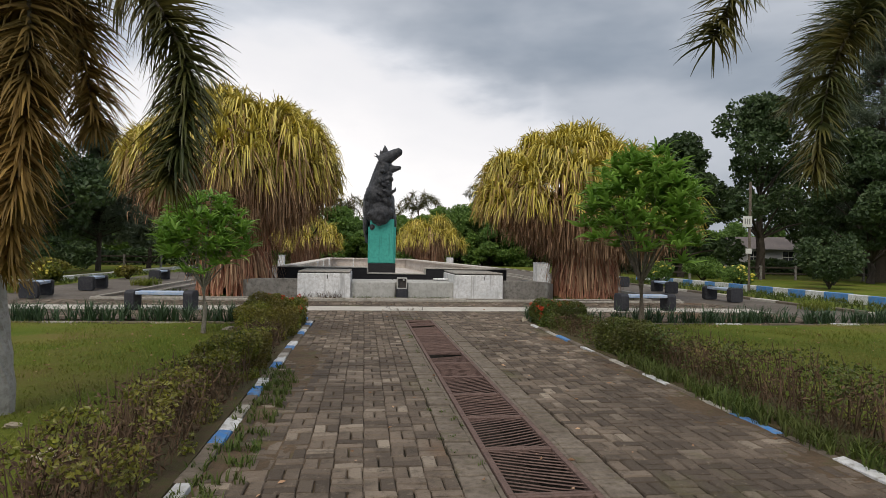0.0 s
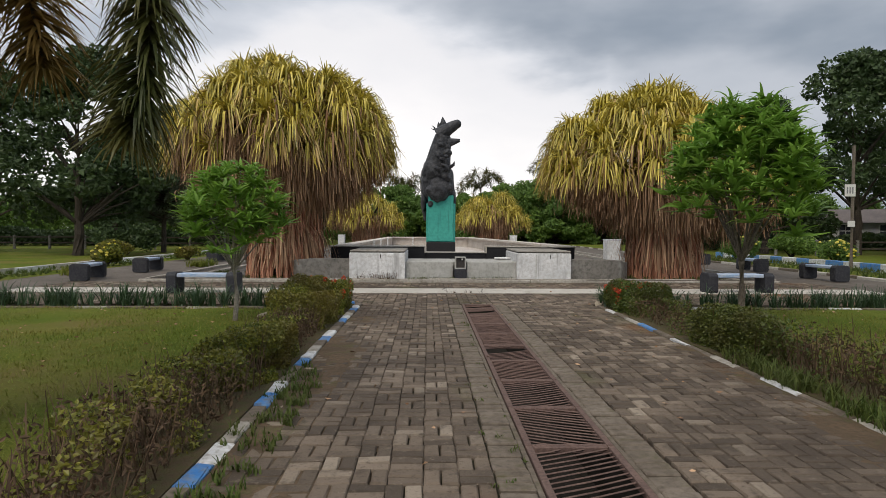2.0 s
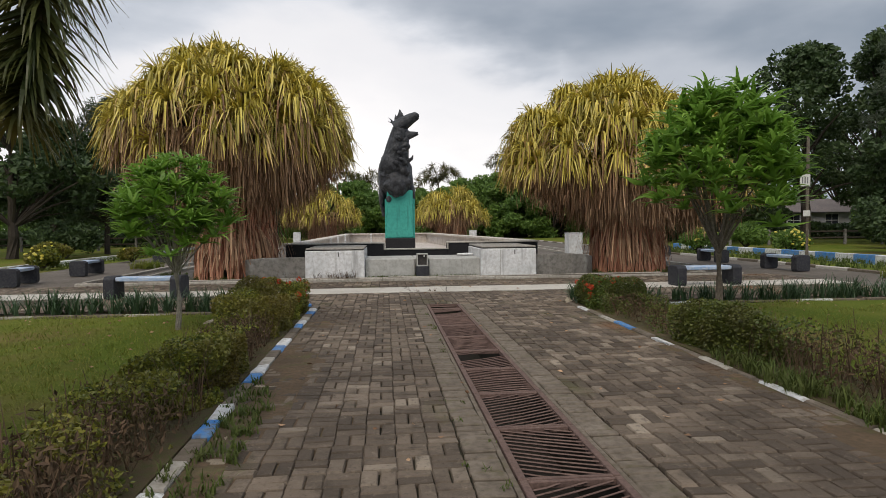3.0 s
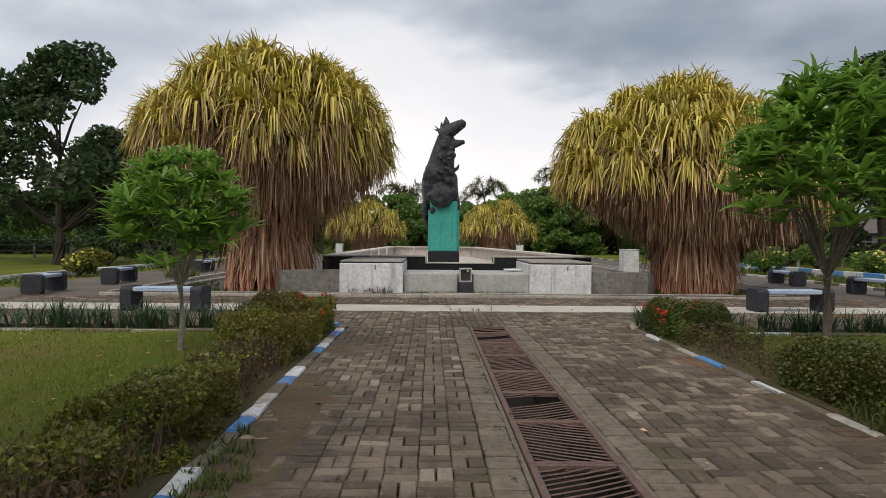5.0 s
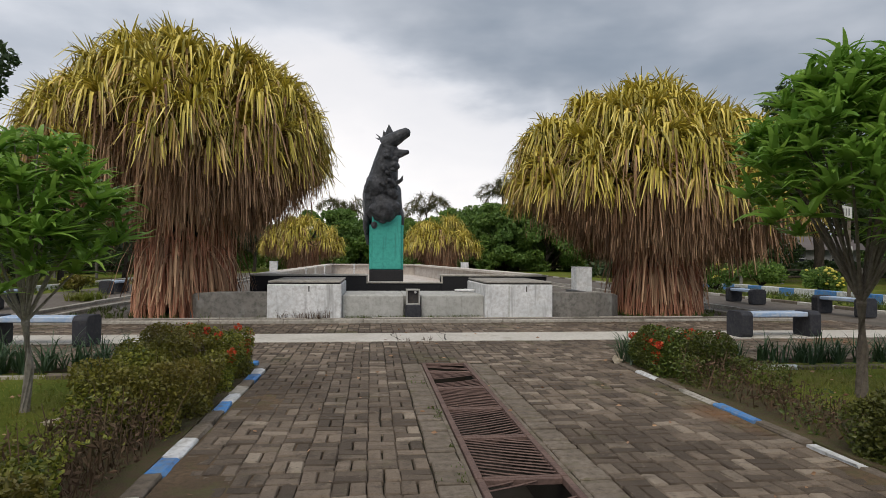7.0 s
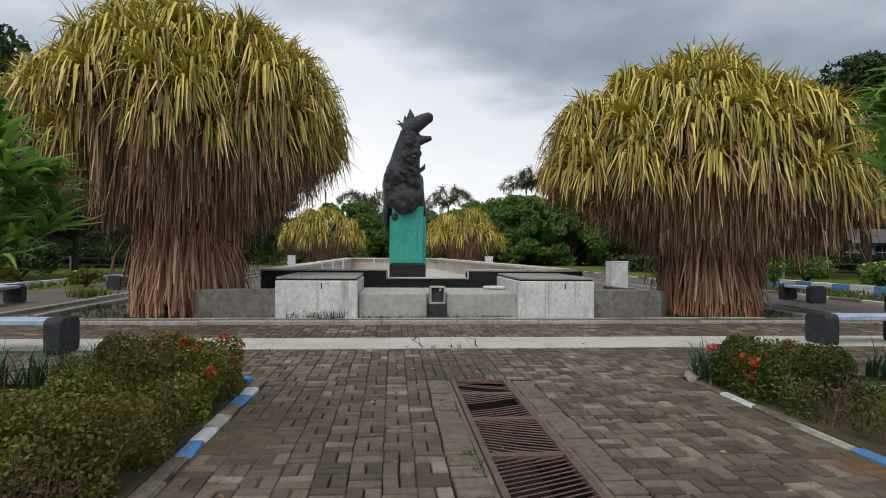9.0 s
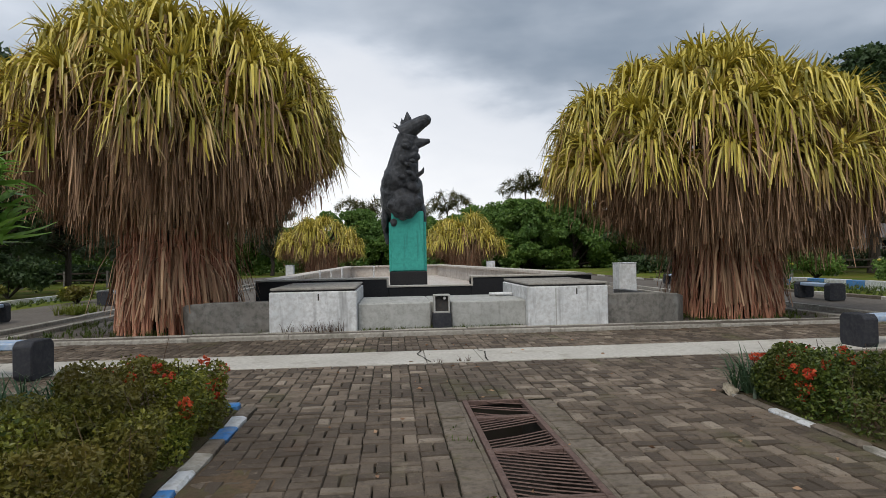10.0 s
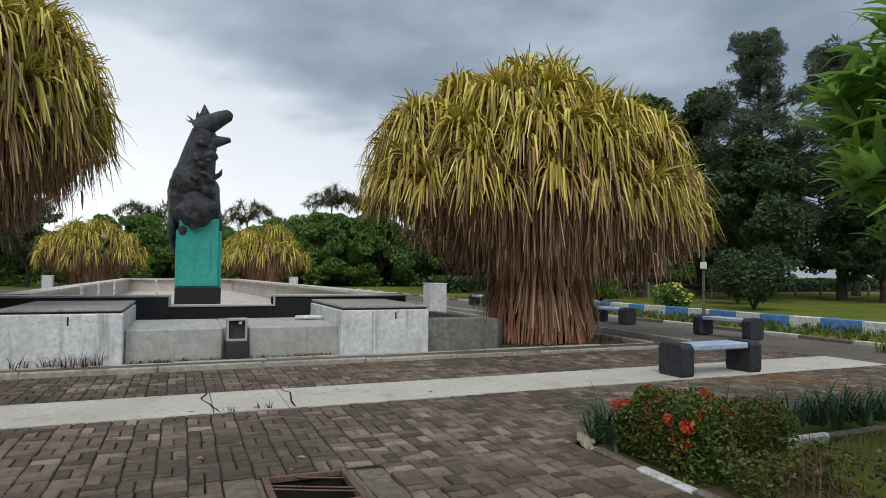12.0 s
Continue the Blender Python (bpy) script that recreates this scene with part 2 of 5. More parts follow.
M_PALEBARK = stone("pale_grey_bark", (0.27, 0.245, 0.21), (0.36, 0.33, 0.285), (0.17, 0.15, 0.125), 0.9, 6, 25, 0.7, 0.01)
M_DARKBARK = stone("dark_bark", (0.05, 0.04, 0.032), (0.085, 0.07, 0.055), (0.035, 0.03, 0.024), 0.95, 2, 14, 0.7, 0.03)
M_PALMBARK = stone("pale_palm_bark", (0.38, 0.37, 0.35), (0.48, 0.46, 0.43), (0.22, 0.20, 0.18), 0.9, 5, 20, 0.6, 0.01)
M_ROOT = leafy("prop_root_bark", (0.28, 0.11, 0.065), (0.80, 0.43, 0.28), (0.46, 0.22, 0.14), 0.8, 0.0, 2.0)
M_SCREW = leafy("screwpine_leaf", (0.13, 0.125, 0.016), (0.92, 0.755, 0.20), (0.50, 0.415, 0.06), 0.28, 0.07, 1.4)
M_SCREWOLD = leafy("screwpine_dry_leaf", (0.12, 0.062, 0.034), (0.68, 0.44, 0.27), (0.26, 0.14, 0.075), 0.65, 0.04, 0.9)
M_FRESH = leafy("fresh_leaf", (0.12, 0.26, 0.04), (0.31, 0.50, 0.09), (0.17, 0.31, 0.055), 0.36, 0.42, 2.0)
M_HEDGE = leafy("hedge_leaf", (0.042, 0.075, 0.012), (0.29, 0.30, 0.042), (0.16, 0.125, 0.028), 0.38, 0.2, 1.2)
M_HEDGE_B = leafy("dark_hedge_leaf", (0.03, 0.062, 0.011), (0.14, 0.18, 0.03), (0.09, 0.09, 0.02), 0.4, 0.18, 1.6)
M_TWIG = leafy("dry_twig", (0.06, 0.036, 0.024), (0.17, 0.105, 0.065), (0.075, 0.055, 0.026), 0.9, 0.0, 2.0)
M_RED = leafy("red_flower", (0.50, 0.05, 0.025), (0.66, 0.13, 0.035), (0.45, 0.04, 0.02), 0.6, 0.2, 4.0)
M_YELLOW = leafy("yellow_flower", (0.70, 0.60, 0.08), (0.75, 0.68, 0.22), (0.6, 0.5, 0.05), 0.6, 0.2, 4.0)
M_LILY = leafy("lily_leaf", (0.04, 0.085, 0.04), (0.075, 0.13, 0.06), (0.05, 0.09, 0.045), 0.4, 0.2, 2.0)
M_BLADE = leafy("grass_blade", (0.12, 0.175, 0.018), (0.22, 0.26, 0.045), (0.24, 0.21, 0.05), 0.7, 0.3, 0.8)
M_SCREWMID = leafy("screwpine_fading_leaf", (0.11, 0.07, 0.025), (0.72, 0.52, 0.20), (0.28, 0.175, 0.06), 0.38, 0.05, 1.1)
M_WEED = leafy("weed_leaf", (0.045, 0.085, 0.015), (0.115, 0.155, 0.03), (0.085, 0.095, 0.024), 0.7, 0.2, 0.9)
M_TREE = leafy("dark_tree_leaf", (0.036, 0.064, 0.025), (0.075, 0.118, 0.038), (0.045, 0.08, 0.03), 0.5, 0.2, 0.5)
M_TREE_B = leafy("mid_tree_leaf", (0.07, 0.14, 0.03), (0.21, 0.33, 0.07), (0.11, 0.20, 0.05), 0.5, 0.35, 0.4)
M_TREE_C = leafy("grey_green_leaf", (0.09, 0.125, 0.078), (0.20, 0.24, 0.165), (0.11, 0.145, 0.095), 0.6, 0.4, 0.4)
M_PALM = leafy("palm_leaflet", (0.035, 0.052, 0.018), (0.10, 0.11, 0.03), (0.16, 0.125, 0.035), 0.4, 0.25, 1.2)
M_PALMDRY = leafy("dry_palm_leaflet", (0.16, 0.095, 0.026), (0.42, 0.26, 0.075), (0.18, 0.13, 0.04), 0.6, 0.3, 1.5)
M_PLASTER = stone("pale_plaster", (0.5, 0.5, 0.52), (0.6, 0.6, 0.62), (0.45, 0.46, 0.48), 0.85, 1, 8, 0.1)
M_ROOF = stone("roof_sheet", (0.16, 0.14, 0.14), (0.22, 0.19, 0.18), (0.12, 0.11, 0.11), 0.7, 1, 8, 0.1)
M_GLASS = Shade("window_glass", 0.08, 0.0, 0.6).colour((0.03, 0.035, 0.045)).m

# ---- mesh helpers ----


def thing(name, x, y, z, label, category, group="", turn=0.0, kind=""):
    e = new(name)
    e.empty_display_size = 0.2
    e.matrix_basis = pose(x, y, z, 0, 0, turn)
    return tagged(e, label, category, group, kind)


def finish(name, me, material, parent=None, label="", smooth=False):
    me.materials.append(material)
    if smooth:
        me.polygons.foreach_set("use_smooth", [True] * len(me.polygons))
    ob = new(name, me)
    ob.parent = parent
    if label:
        ob["label"] = label
    return ob


def part(name, bm, material, parent=None, label="", smooth=False):
    me = bpy.data.meshes.new(name)
    bm.normal_update()
    bm.to_mesh(me)
    bm.free()
    return finish(name, me, material, parent, label, smooth)


def sheet(name, verts, faces, material, parent=None, label="", smooth=False):
    me = bpy.data.meshes.new(name)
    me.from_pydata([tuple(v) for v in np.asarray(verts).tolist()], [], np.asarray(faces).tolist() if not isinstance(faces, list) else faces)
    me.update()
    return finish(name, me, material, parent, label, smooth)


def box(x0, x1, y0, y1, z0, z1, bevel=0.0, bm=None, segments=1):
    b = bmesh.new()
    m = Matrix.Translation(((x0 + x1) / 2, (y0 + y1) / 2, (z0 + z1) / 2)) @ Matrix.Diagonal((x1 - x0, y1 - y0, z1 - z0, 1))
    bmesh.ops.create_cube(b, size=1, matrix=m)
    if bevel:
        bmesh.ops.bevel(b, geom=b.edges[:], offset=bevel, segments=segments, affect="EDGES")
    if bm is None:
        return b
    return merge(bm, b)


def merge(bm, b):
    me = bpy.data.meshes.new("tmp")
    b.to_mesh(me)
    b.free()
    bm.from_mesh(me)
    bpy.data.meshes.remove(me)
    return bm


def tube(bm, points, radii, sides=8):
    """A tapered tube along points, closed at both ends."""
    rings = []
    pts = [Vector(p) for p in points]
    for i, p in enumerate(pts):
        d = (pts[min(i + 1, len(pts) - 1)] - pts[max(i - 1, 0)]).normalized()
        q = d.to_track_quat("Z", "Y")
        rings.append([bm.verts.new(p + q @ Vector((math.cos(a) * radii[i], math.sin(a) * radii[i], 0))) for a in [2 * math.pi * k / sides for k in range(sides)]])
    for a, b in zip(rings, rings[1:]):
        for k in range(sides):
            bm.faces.new((a[k], a[(k + 1) % sides], b[(k + 1) % sides], b[k]))
    bm.faces.new(rings[0][::-1])
    bm.faces.new(rings[-1])
    return bm


def blob(bm, c, r, sub=2, turn=0.0, seed=0, rough=0.0):
    b = bmesh.new()
    bmesh.ops.create_icosphere(b, subdivisions=sub, radius=1)
    for v in b.verts:
        k = 1 + rough * noise.noise(v.co * 2.3 + Vector((seed, seed * 1.7, 0)))
        v.co = Vector((v.co.x * r[0] * k, v.co.y * r[1] * k, v.co.z * r[2] * k))
    bmesh.ops.transform(b, matrix=Matrix.Translation(c) @ Matrix.Rotation(turn, 4, "Y"), verts=b.verts)
    return merge(bm, b)


def ribbons(base, azim, e0, e1, length, width, bend, steps=5, taper=0.75, roll=None, fold=0.0, sharp=0.56):
    """Strap leaves: each starts at elevation e0 and folds over to e1 about the share bend of its length."""
    base, azim, e0, e1, length, width, bend = [np.asarray(a, float) for a in (base, azim, e0, e1, length, width, bend)]
    n = len(base)
    s = np.linspace(0, 1, steps + 1)
    p = base.copy()
    side = np.stack([-np.sin(azim), np.cos(azim), np.zeros(n)], 1)
    if roll is not None:
        up = np.array([0, 0, 1.0])
        side = side * np.cos(roll)[:, None] + up * np.sin(roll)[:, None]
    rows = []
    for k, sk in enumerate(s):
        w = width * (1 - taper * sk ** 1.6) * 0.5
        u = np.clip((sk + 0.5 / steps - bend + sharp / 2) / sharp, 0, 1)
        f = u * u * (3 - 2 * u)
        e = e0 + (e1 - e0) * f
        d = np.stack([np.cos(e) * np.cos(azim), np.cos(e) * np.sin(azim), np.sin(e)], 1)
        if fold:
            keel = p - np.cross(d, side) * (w * fold)[:, None]
            rows.append(np.stack([p - side * w[:, None], keel, p + side * w[:, None]], 1))
        else:
            rows.append(np.stack([p - side * w[:, None], p + side * w[:, None]], 1))
        if k < steps:
            p = p + d * (length / steps)[:, None]
    v = np.stack(rows, 1).reshape(n, -1, 3)
    c = 3 if fold else 2
    m = c * (steps + 1)
    f = np.array([[c * k + i, c * k + i + 1, c * k + c + i + 1, c * k + c + i] for k in range(steps) for i in range(c - 1)])
    faces = (np.arange(n)[:, None, None] * m + f[None]).reshape(-1, 4)
    return v.reshape(-1, 3), faces


def scatter_leaves(points, size, rng, flat=0.5, aspect=0.5):
    """Small folded leaves at points, each a pair of triangles with a bent midrib."""
    n = len(points)
    a = rng.uniform(0, 2 * np.pi, n)
    e = rng.normal(0, flat, n)
    d = np.stack([np.cos(e) * np.cos(a), np.cos(e) * np.sin(a), np.sin(e)], 1)
    q = rng.normal(size=(n, 3))
    side = np.cross(d, q)
    side /= np.linalg.norm(side, axis=1)[:, None] + 1e-9
    s = size * rng.uniform(0.6, 1.35, n)
    up = np.cross(side, d)
    p0 = points - d * s[:, None] * 0.5
    p2 = points + d * s[:, None] * 0.5
    p1 = points + side * s[:, None] * aspect * 0.5 + up * s[:, None] * 0.1
    p3 = points - side * s[:, None] * aspect * 0.5 + up * s[:, None] * 0.1
    v = np.stack([p0, p1, p2, p3], 1).reshape(-1, 3)
    f = np.arange(n)[:, None] * 4
    return v, np.concatenate([f + np.array([[0, 1, 2]]), f + np.array([[0, 2, 3]])], 0)

# ---- ground and paving ----
KERB_L, KERB_R = -1.27, 3.18
GR_L, GR_R, GR_END = 0.64, 1.225, 13.62
STRIP_A, STRIP_B = 15.74, 16.80
PLAZA_L, PLAZA_R, PLAZA_Y = -11.6, 13.2, 13.62

far = 600.0
gx = [-far, GR_L + 0.02, GR_R - 0.02, far]
gy = [-far, -4.0, GR_END - 0.02, far]
gv = [(x, y, -0.06) for y in gy for x in gx]
gf = [(j * 4 + i, j * 4 + i + 1, j * 4 + i + 5, j * 4 + i + 4) for j in range(3) for i in range(3) if not (i == 1 and j == 1)]
tagged(sheet("ground", gv, gf, M_GRASS), "green lawn and bare soil reaching the tree line", "ground", kind="structure")


def slab(name, x0, x1, y0, y1, z0, z1, material, label, category, bevel=0.0):
    return tagged(part(name, box(x0, x1, y0, y1, z0, z1, bevel), material), label, category, kind="structure")


def lawn(name, x0, x1, y0, y1, seed):
    nx, ny = 60, 60
    rng = np.random.default_rng(seed)
    xs, ys = np.linspace(x0, x1, nx), np.linspace(y0, y1, ny)
    v = [(x, y, 0.012 + 0.035 * noise.noise(Vector((x * 0.7, y * 0.7, seed))) + 0.012 * noise.noise(Vector((x * 4, y * 4, seed))) - (0.09 if i in (0, nx - 1) or j in (0, ny - 1) else 0)) for j, y in enumerate(ys) for i, x in enumerate(xs)]
    f = [(j * nx + i, j * nx + i + 1, (j + 1) * nx + i + 1, (j + 1) * nx + i) for j in range(ny - 1) for i in range(nx - 1)]
    ob = tagged(sheet(name, v, f, M_GRASS, smooth=True), "mown green lawn with bare patches", "lawn", kind="structure")
    n = 52000
    p = np.stack([rng.uniform(x0 + 0.05, x1 - 0.05, n), y0 + (y1 - y0) * rng.uniform(0, 1, n) ** 0.8, np.zeros(n)], 1)
    keep = np.array([noise.noise(Vector((x * 0.6, y * 0.6, 5.0))) > -0.35 for x, y, z in p])
    p = p[keep]
    n = len(p)
    gvv, gff = ribbons(p, rng.uniform(0, 6.28, n), rng.uniform(0.6, 1.4, n), rng.uniform(-0.3, 0.8, n), rng.uniform(0.04, 0.10, n), rng.uniform(0.006, 0.012, n), np.full(n, 0.6), 2)
    g = tagged(sheet("grass", gvv, gff, M_BLADE), "short green grass blades on the lawn", "grass", kind="stuff")
    return ob


lawn("lawn_west", -11.5, -1.95, 0.5, 12.95, 3)
lawn("lawn_east", 3.95, 13.5, 0.5, 12.95, 8)

slab("hedge_bed_west", -2.1, KERB_L - 0.127, -2.5, 13.51, -0.1, 0.016, M_SOIL, "dark soil bed under the hedge", "soil bed")
slab("hedge_bed_east", KERB_R + 0.092, 4.1, -2.5, 13.44, -0.1, 0.014, M_SOIL, "dark soil bed under the hedge", "soil bed")
pavement = slab("pavement", PLAZA_L, PLAZA_R, PLAZA_Y, 60.0, -0.2, -0.02, M_FARPAVE, "weathered grey paving of the memorial plaza", "pavement")
path_l = slab("path_bed_west", KERB_L + 0.02, GR_L, -4.0, PLAZA_Y, -0.2, -0.030, M_BED, "dark soil joints under the brick path", "path bed")
path_r = slab("path_bed_east", GR_R, KERB_R - 0.02, -4.0, PLAZA_Y, -0.2, -0.030, M_BED, "dark soil joints under the brick path", "path bed")
cross = slab("crossing_bed", -9.6, 10.6, PLAZA_Y + 0.002, 18.64, -0.15, -0.0135, M_BED, "dark soil joints under the brick crossing", "path bed")

# pale concrete band across the plaza, with its cracks
strip = thing("concrete_band", 0, 0, 0, "pale concrete band set across the brick paving", "paving band", kind="structure")
edges = [-9.6, -6.4, -3.2, 0.43, 1.16, 4.4, 7.6, 10.6]
for i, (a, b) in enumerate(zip(edges, edges[1:])):
    part("band_panel", box(a + 0.004, b - 0.004, STRIP_A, STRIP_B, -0.12, 0.008 + 0.002 * (i % 2), 0.006), M_STRIP, strip)
for k, (x, y0) in enumerate(((0.48, STRIP_A + 0.02), (1.22, STRIP_A + 0.02))):
    bm = bmesh.new()
    px, rng = x, random.Random(k + 4)
    pts = []
    for i in range(9):
        pts.append((px, y0 + (STRIP_B - STRIP_A - 0.06) * i / 8))
        px += rng.uniform(-0.06, 0.03) if k else rng.uniform(-0.045, 0.045)
    for (xa, ya), (xb, yb) in zip(pts, pts[1:]):
        w = rng.uniform(0.006, 0.013)
        q = [bm.verts.new(c) for c in ((xa - w, ya, 0.0135), (xa + w, ya, 0.0135), (xb + w, yb, 0.0135), (xb - w, yb, 0.0135))]
        bm.faces.new(q)
    part("crack", bm, M_MUD, strip, "dark ragged crack")

# drain trench
trench = bmesh.new()
box(GR_L - 0.06, GR_L + 0.02, -4, GR_END + 0.06, -0.5, -0.035, 0, trench)
box(GR_R - 0.02, GR_R + 0.06, -4, GR_END + 0.06, -0.5, -0.035, 0, trench)
box(GR_L + 0.02, GR_R - 0.02, GR_END - 0.02, GR_END + 0.06, -0.5, -0.035, 0, trench)
box(GR_L + 0.02, GR_R - 0.02, -4, GR_END - 0.02, -0.52, -0.42, 0, trench)
tagged(part("drain_trench", trench, M_MUD), "dark muddy concrete drain under the gratings", "drain", kind="structure")

for nm, xa in (("drain_ledge_west", GR_L - 0.042), ("drain_ledge_east", GR_R + 0.008)):
    slab(nm, xa, xa + 0.034, -2.0, GR_END - 0.02, -0.034, -0.007, M_BORDER, "narrow worn concrete ledge beside the gratings", "drain ledge", 0.004)


def border(name, x0, x1):
    e = thing(name, (x0 + x1) / 2, 0, 0, "row of grey concrete border blocks beside the drain", "paving border", kind="structure")
    rng = random.Random(int(x0 * 100))
    y = -2.0
    shared = {}
    while y < GR_END - 0.1:
        key = rng.choice((0.105, 0.105, 0.21))
        if key not in shared:
            h = (x1 - x0) / 2
            me = bpy.data.meshes.new("border_block")
            b = box(-h, h, 0.007, key - 0.007, -0.08, 0.0, 0.008)
            b.to_mesh(me)
            b.free()
            me.materials.append(M_BORDER)
            shared[key] = me
        ob = new("border_block", shared[key])
        ob.parent = e
        ob.matrix_basis = pose(rng.uniform(-0.006, 0.006), y, rng.uniform(-0.006, 0.006), rng.uniform(-1.2, 1.2), rng.uniform(-1.2, 1.2), rng.uniform(-1.5, 1.5))
        y += key + 0.001
    return e


border("border_west", GR_L - 0.25, GR_L - 0.045)
border("border_east", GR_R + 0.045, GR_R + 0.25)


def drain_grate(y0, y1, lean, missing=()):
    """An iron grating between y0 and y1, with slanting bars."""
    e = thing("drain_grate", (GR_L + GR_R) / 2, y0, 0, "rusted iron drain grating with slanting bars" + (", several bars missing" if missing else ""), "drain grate", "gratings over the drain")
    w, h = (GR_R - GR_L) / 2, y1 - y0 - 0.012
    fr = bmesh.new()
    box(-w, -w + 0.045, 0, h, -0.045, 0.004, 0.004, fr)
    box(w - 0.045, w, 0, h, -0.045, 0.004, 0.004, fr)
    box(-w + 0.045, w - 0.045, 0, 0.03, -0.04, 0.001, 0.004, fr)
    box(-w + 0.045, w - 0.045, h - 0.03, h, -0.04, 0.001, 0.004, fr)
    part("frame", fr, M_RUST, e)
    inner = w - 0.045
    slope = math.tan(radians(lean))
    n = 0
    c = -inner * abs(slope) - 0.02
    while c < h + inner * abs(slope):
        xa, xb = -inner, inner
        ya, yb = c + slope * xa, c + slope * xb
        lo, hi = 0.03, h - 0.03
        pts = []
        if abs(slope) > 1e-6:
            for yy in (lo, hi):
                xx = (yy - c) / slope
                if -inner < xx < inner:
                    pts.append((xx, yy))
        for xx, yy in ((xa, ya), (xb, yb)):
            if lo <= yy <= hi:
                pts.append((xx, yy))
        if len(pts) >= 2 and n not in missing:
            (x0, p0), (x1, p1) = pts[0], pts[1]
            if math.hypot(x1 - x0, p1 - p0) > 0.06:
                b = bmesh.new()
                tube(b, [(x0, p0, -0.012), ((x0 + x1) / 2, (p0 + p1) / 2, -0.012 - 0.006 * random.random()), (x1, p1, -0.012)], [0.0066] * 3, 4)
                part("bar", b, M_RUST, e)
        n += 1
        c += 0.068
    return e


cuts = [GR_END, 13.0, 12.1, 11.2, 10.3, 9.4, 8.5, 7.6, 6.7, 5.8, 4.9, 4.0, 3.1, 2.2, 1.3, 0.4, -0.5, -1.4, -2.3]
for i, (hi, lo) in enumerate(zip(cuts, cuts[1:])):
    gone = {0: (4, 5, 8, 9, 11), 1: (8, 9, 10), 5: (10, 11, 12, 13)}.get(i, ())
    drain_grate(lo, hi, (24 if i % 2 else -24), gone)


def kerb_run(name, x0, x1, y0, y1, h, colours, step, label, along="y", gap=0.0, seed=1):
    """A kerb of painted lengths."""
    e = thing(name, x0 if along == "y" else 0, 0 if along == "y" else y0, 0, label, "kerb", kind="structure")
    rng = random.Random(seed)
    a, end, i = (y0, y1, 0) if along == "y" else (x0, x1, 0)
    while a < end - 0.05:
        b = min(a + step * rng.uniform(0.85, 1.15), end)
        top = h + rng.uniform(-0.008, 0.008)
        m = colours[i % len(colours)]
        if along == "y":
            bm = box(0, x1 - x0, a + 0.003, b - 0.003, -0.15, top, 0.015)
        else:
            bm = box(a + 0.003, b - 0.003, 0, y1 - y0, -0.15, top, 0.015)
        for v in bm.verts:
            v.co += Vector((rng.uniform(-0.012, 0.012), rng.uniform(-0.010, 0.010), rng.uniform(-0.006, 0.005)))
        part("kerb_stone", bm, m, e)
        a, i = b, i + 1
    return e


kerb_run("kerb_west", KERB_L - 0.125, KERB_L, -2.5, 13.66, 0.022, (M_BLUE, M_WHITE, M_BORDER, M_BORDER, M_BLUE, M_WHITE, M_EDGE, M_BORDER), 0.38, "worn blue and white painted kerb of the path", seed=3)
kerb_run("kerb_east", KERB_R, KERB_R + 0.09, -2.5, 13.45, 0.014, (M_EDGE, M_BORDER, M_WHITE, M_BORDER, M_BLUE, M_EDGE, M_BORDER, M_WHITE, M_BORDER), 0.6, "worn blue and white painted kerb of the path", seed=5)
tagged(part("kerb_end", box(KERB_L - 0.55, KERB_L - 0.13, 13.52, 13.66, -0.1, 0.055, 0.012), M_BLUE), "blue painted kerb end by the hedge", "kerb", kind="structure")
kerb_run("kerb_lawn_west", -11.4, KERB_L - 0.6, 12.98, 13.06, 0.022, (M_BORDER, M_EDGE, M_BORDER, M_BORDER, M_EDGE, M_BORDER), 0.7, "low chipped kerb behind the lawn", "x", seed=7)
kerb_run("kerb_lawn_east", KERB_R + 0.9, 13.2, 12.98, 13.06, 0.022, (M_BORDER, M_WHITE, M_BORDER, M_BORDER), 0.7, "low chipped kerb behind the lawn", "x", seed=9)
kerb_run("kerb_road", 16.4, 16.65, 12.0, 37.0, 0.26, (M_BLUE, M_WHITE), 1.0, "blue and white striped kerb along the road", seed=11)
kerb_run("kerb_plaza_west", -13.4, -13.2, 14.0, 60.0, 0.14, (M_STRIP, M_WHITE), 1.6, "pale concrete kerb of the plaza", seed=13)
kerb_run("kerb_plaza_east", 13.25, 13.4, 14.0, 60.0, 0.06, (M_STRIP, M_BORDER), 1.4, "low pale kerb at the edge of the plaza", seed=15)

# ---- fountain ----
FZ = 0.06
kerb_run("bed_kerb_front", -7.8, 9.7, 18.66, 18.73, FZ, (M_EDGE,), 1.5, "low weathered concrete step before the fountain", "x", seed=17)
slab("bed_walk", -7.8, 9.7, 18.732, 19.02, -0.1, FZ - 0.006, M_FARPAVE, "stained concrete walk along the fountain", "walk")
kerb_run("bed_kerb_back", -6.9, 8.7, 19.022, 19.10, FZ + 0.01, (M_EDGE,), 1.2, "low weathered concrete edge of the planting bed", "x", seed=19)
for nm, xa in (("bed_edge_west", -7.82), ("bed_edge_inner_west", -6.92), ("bed_edge_inner_east", 8.72), ("bed_edge_east", 9.72)):
    kerb_run(nm, xa, xa + 0.12, 19.11, 48.0, FZ + 0.02, (M_EDGE,), 2.4, "pale concrete edge of the planting bed", seed=int(abs(xa) * 10))

AX = 0.9


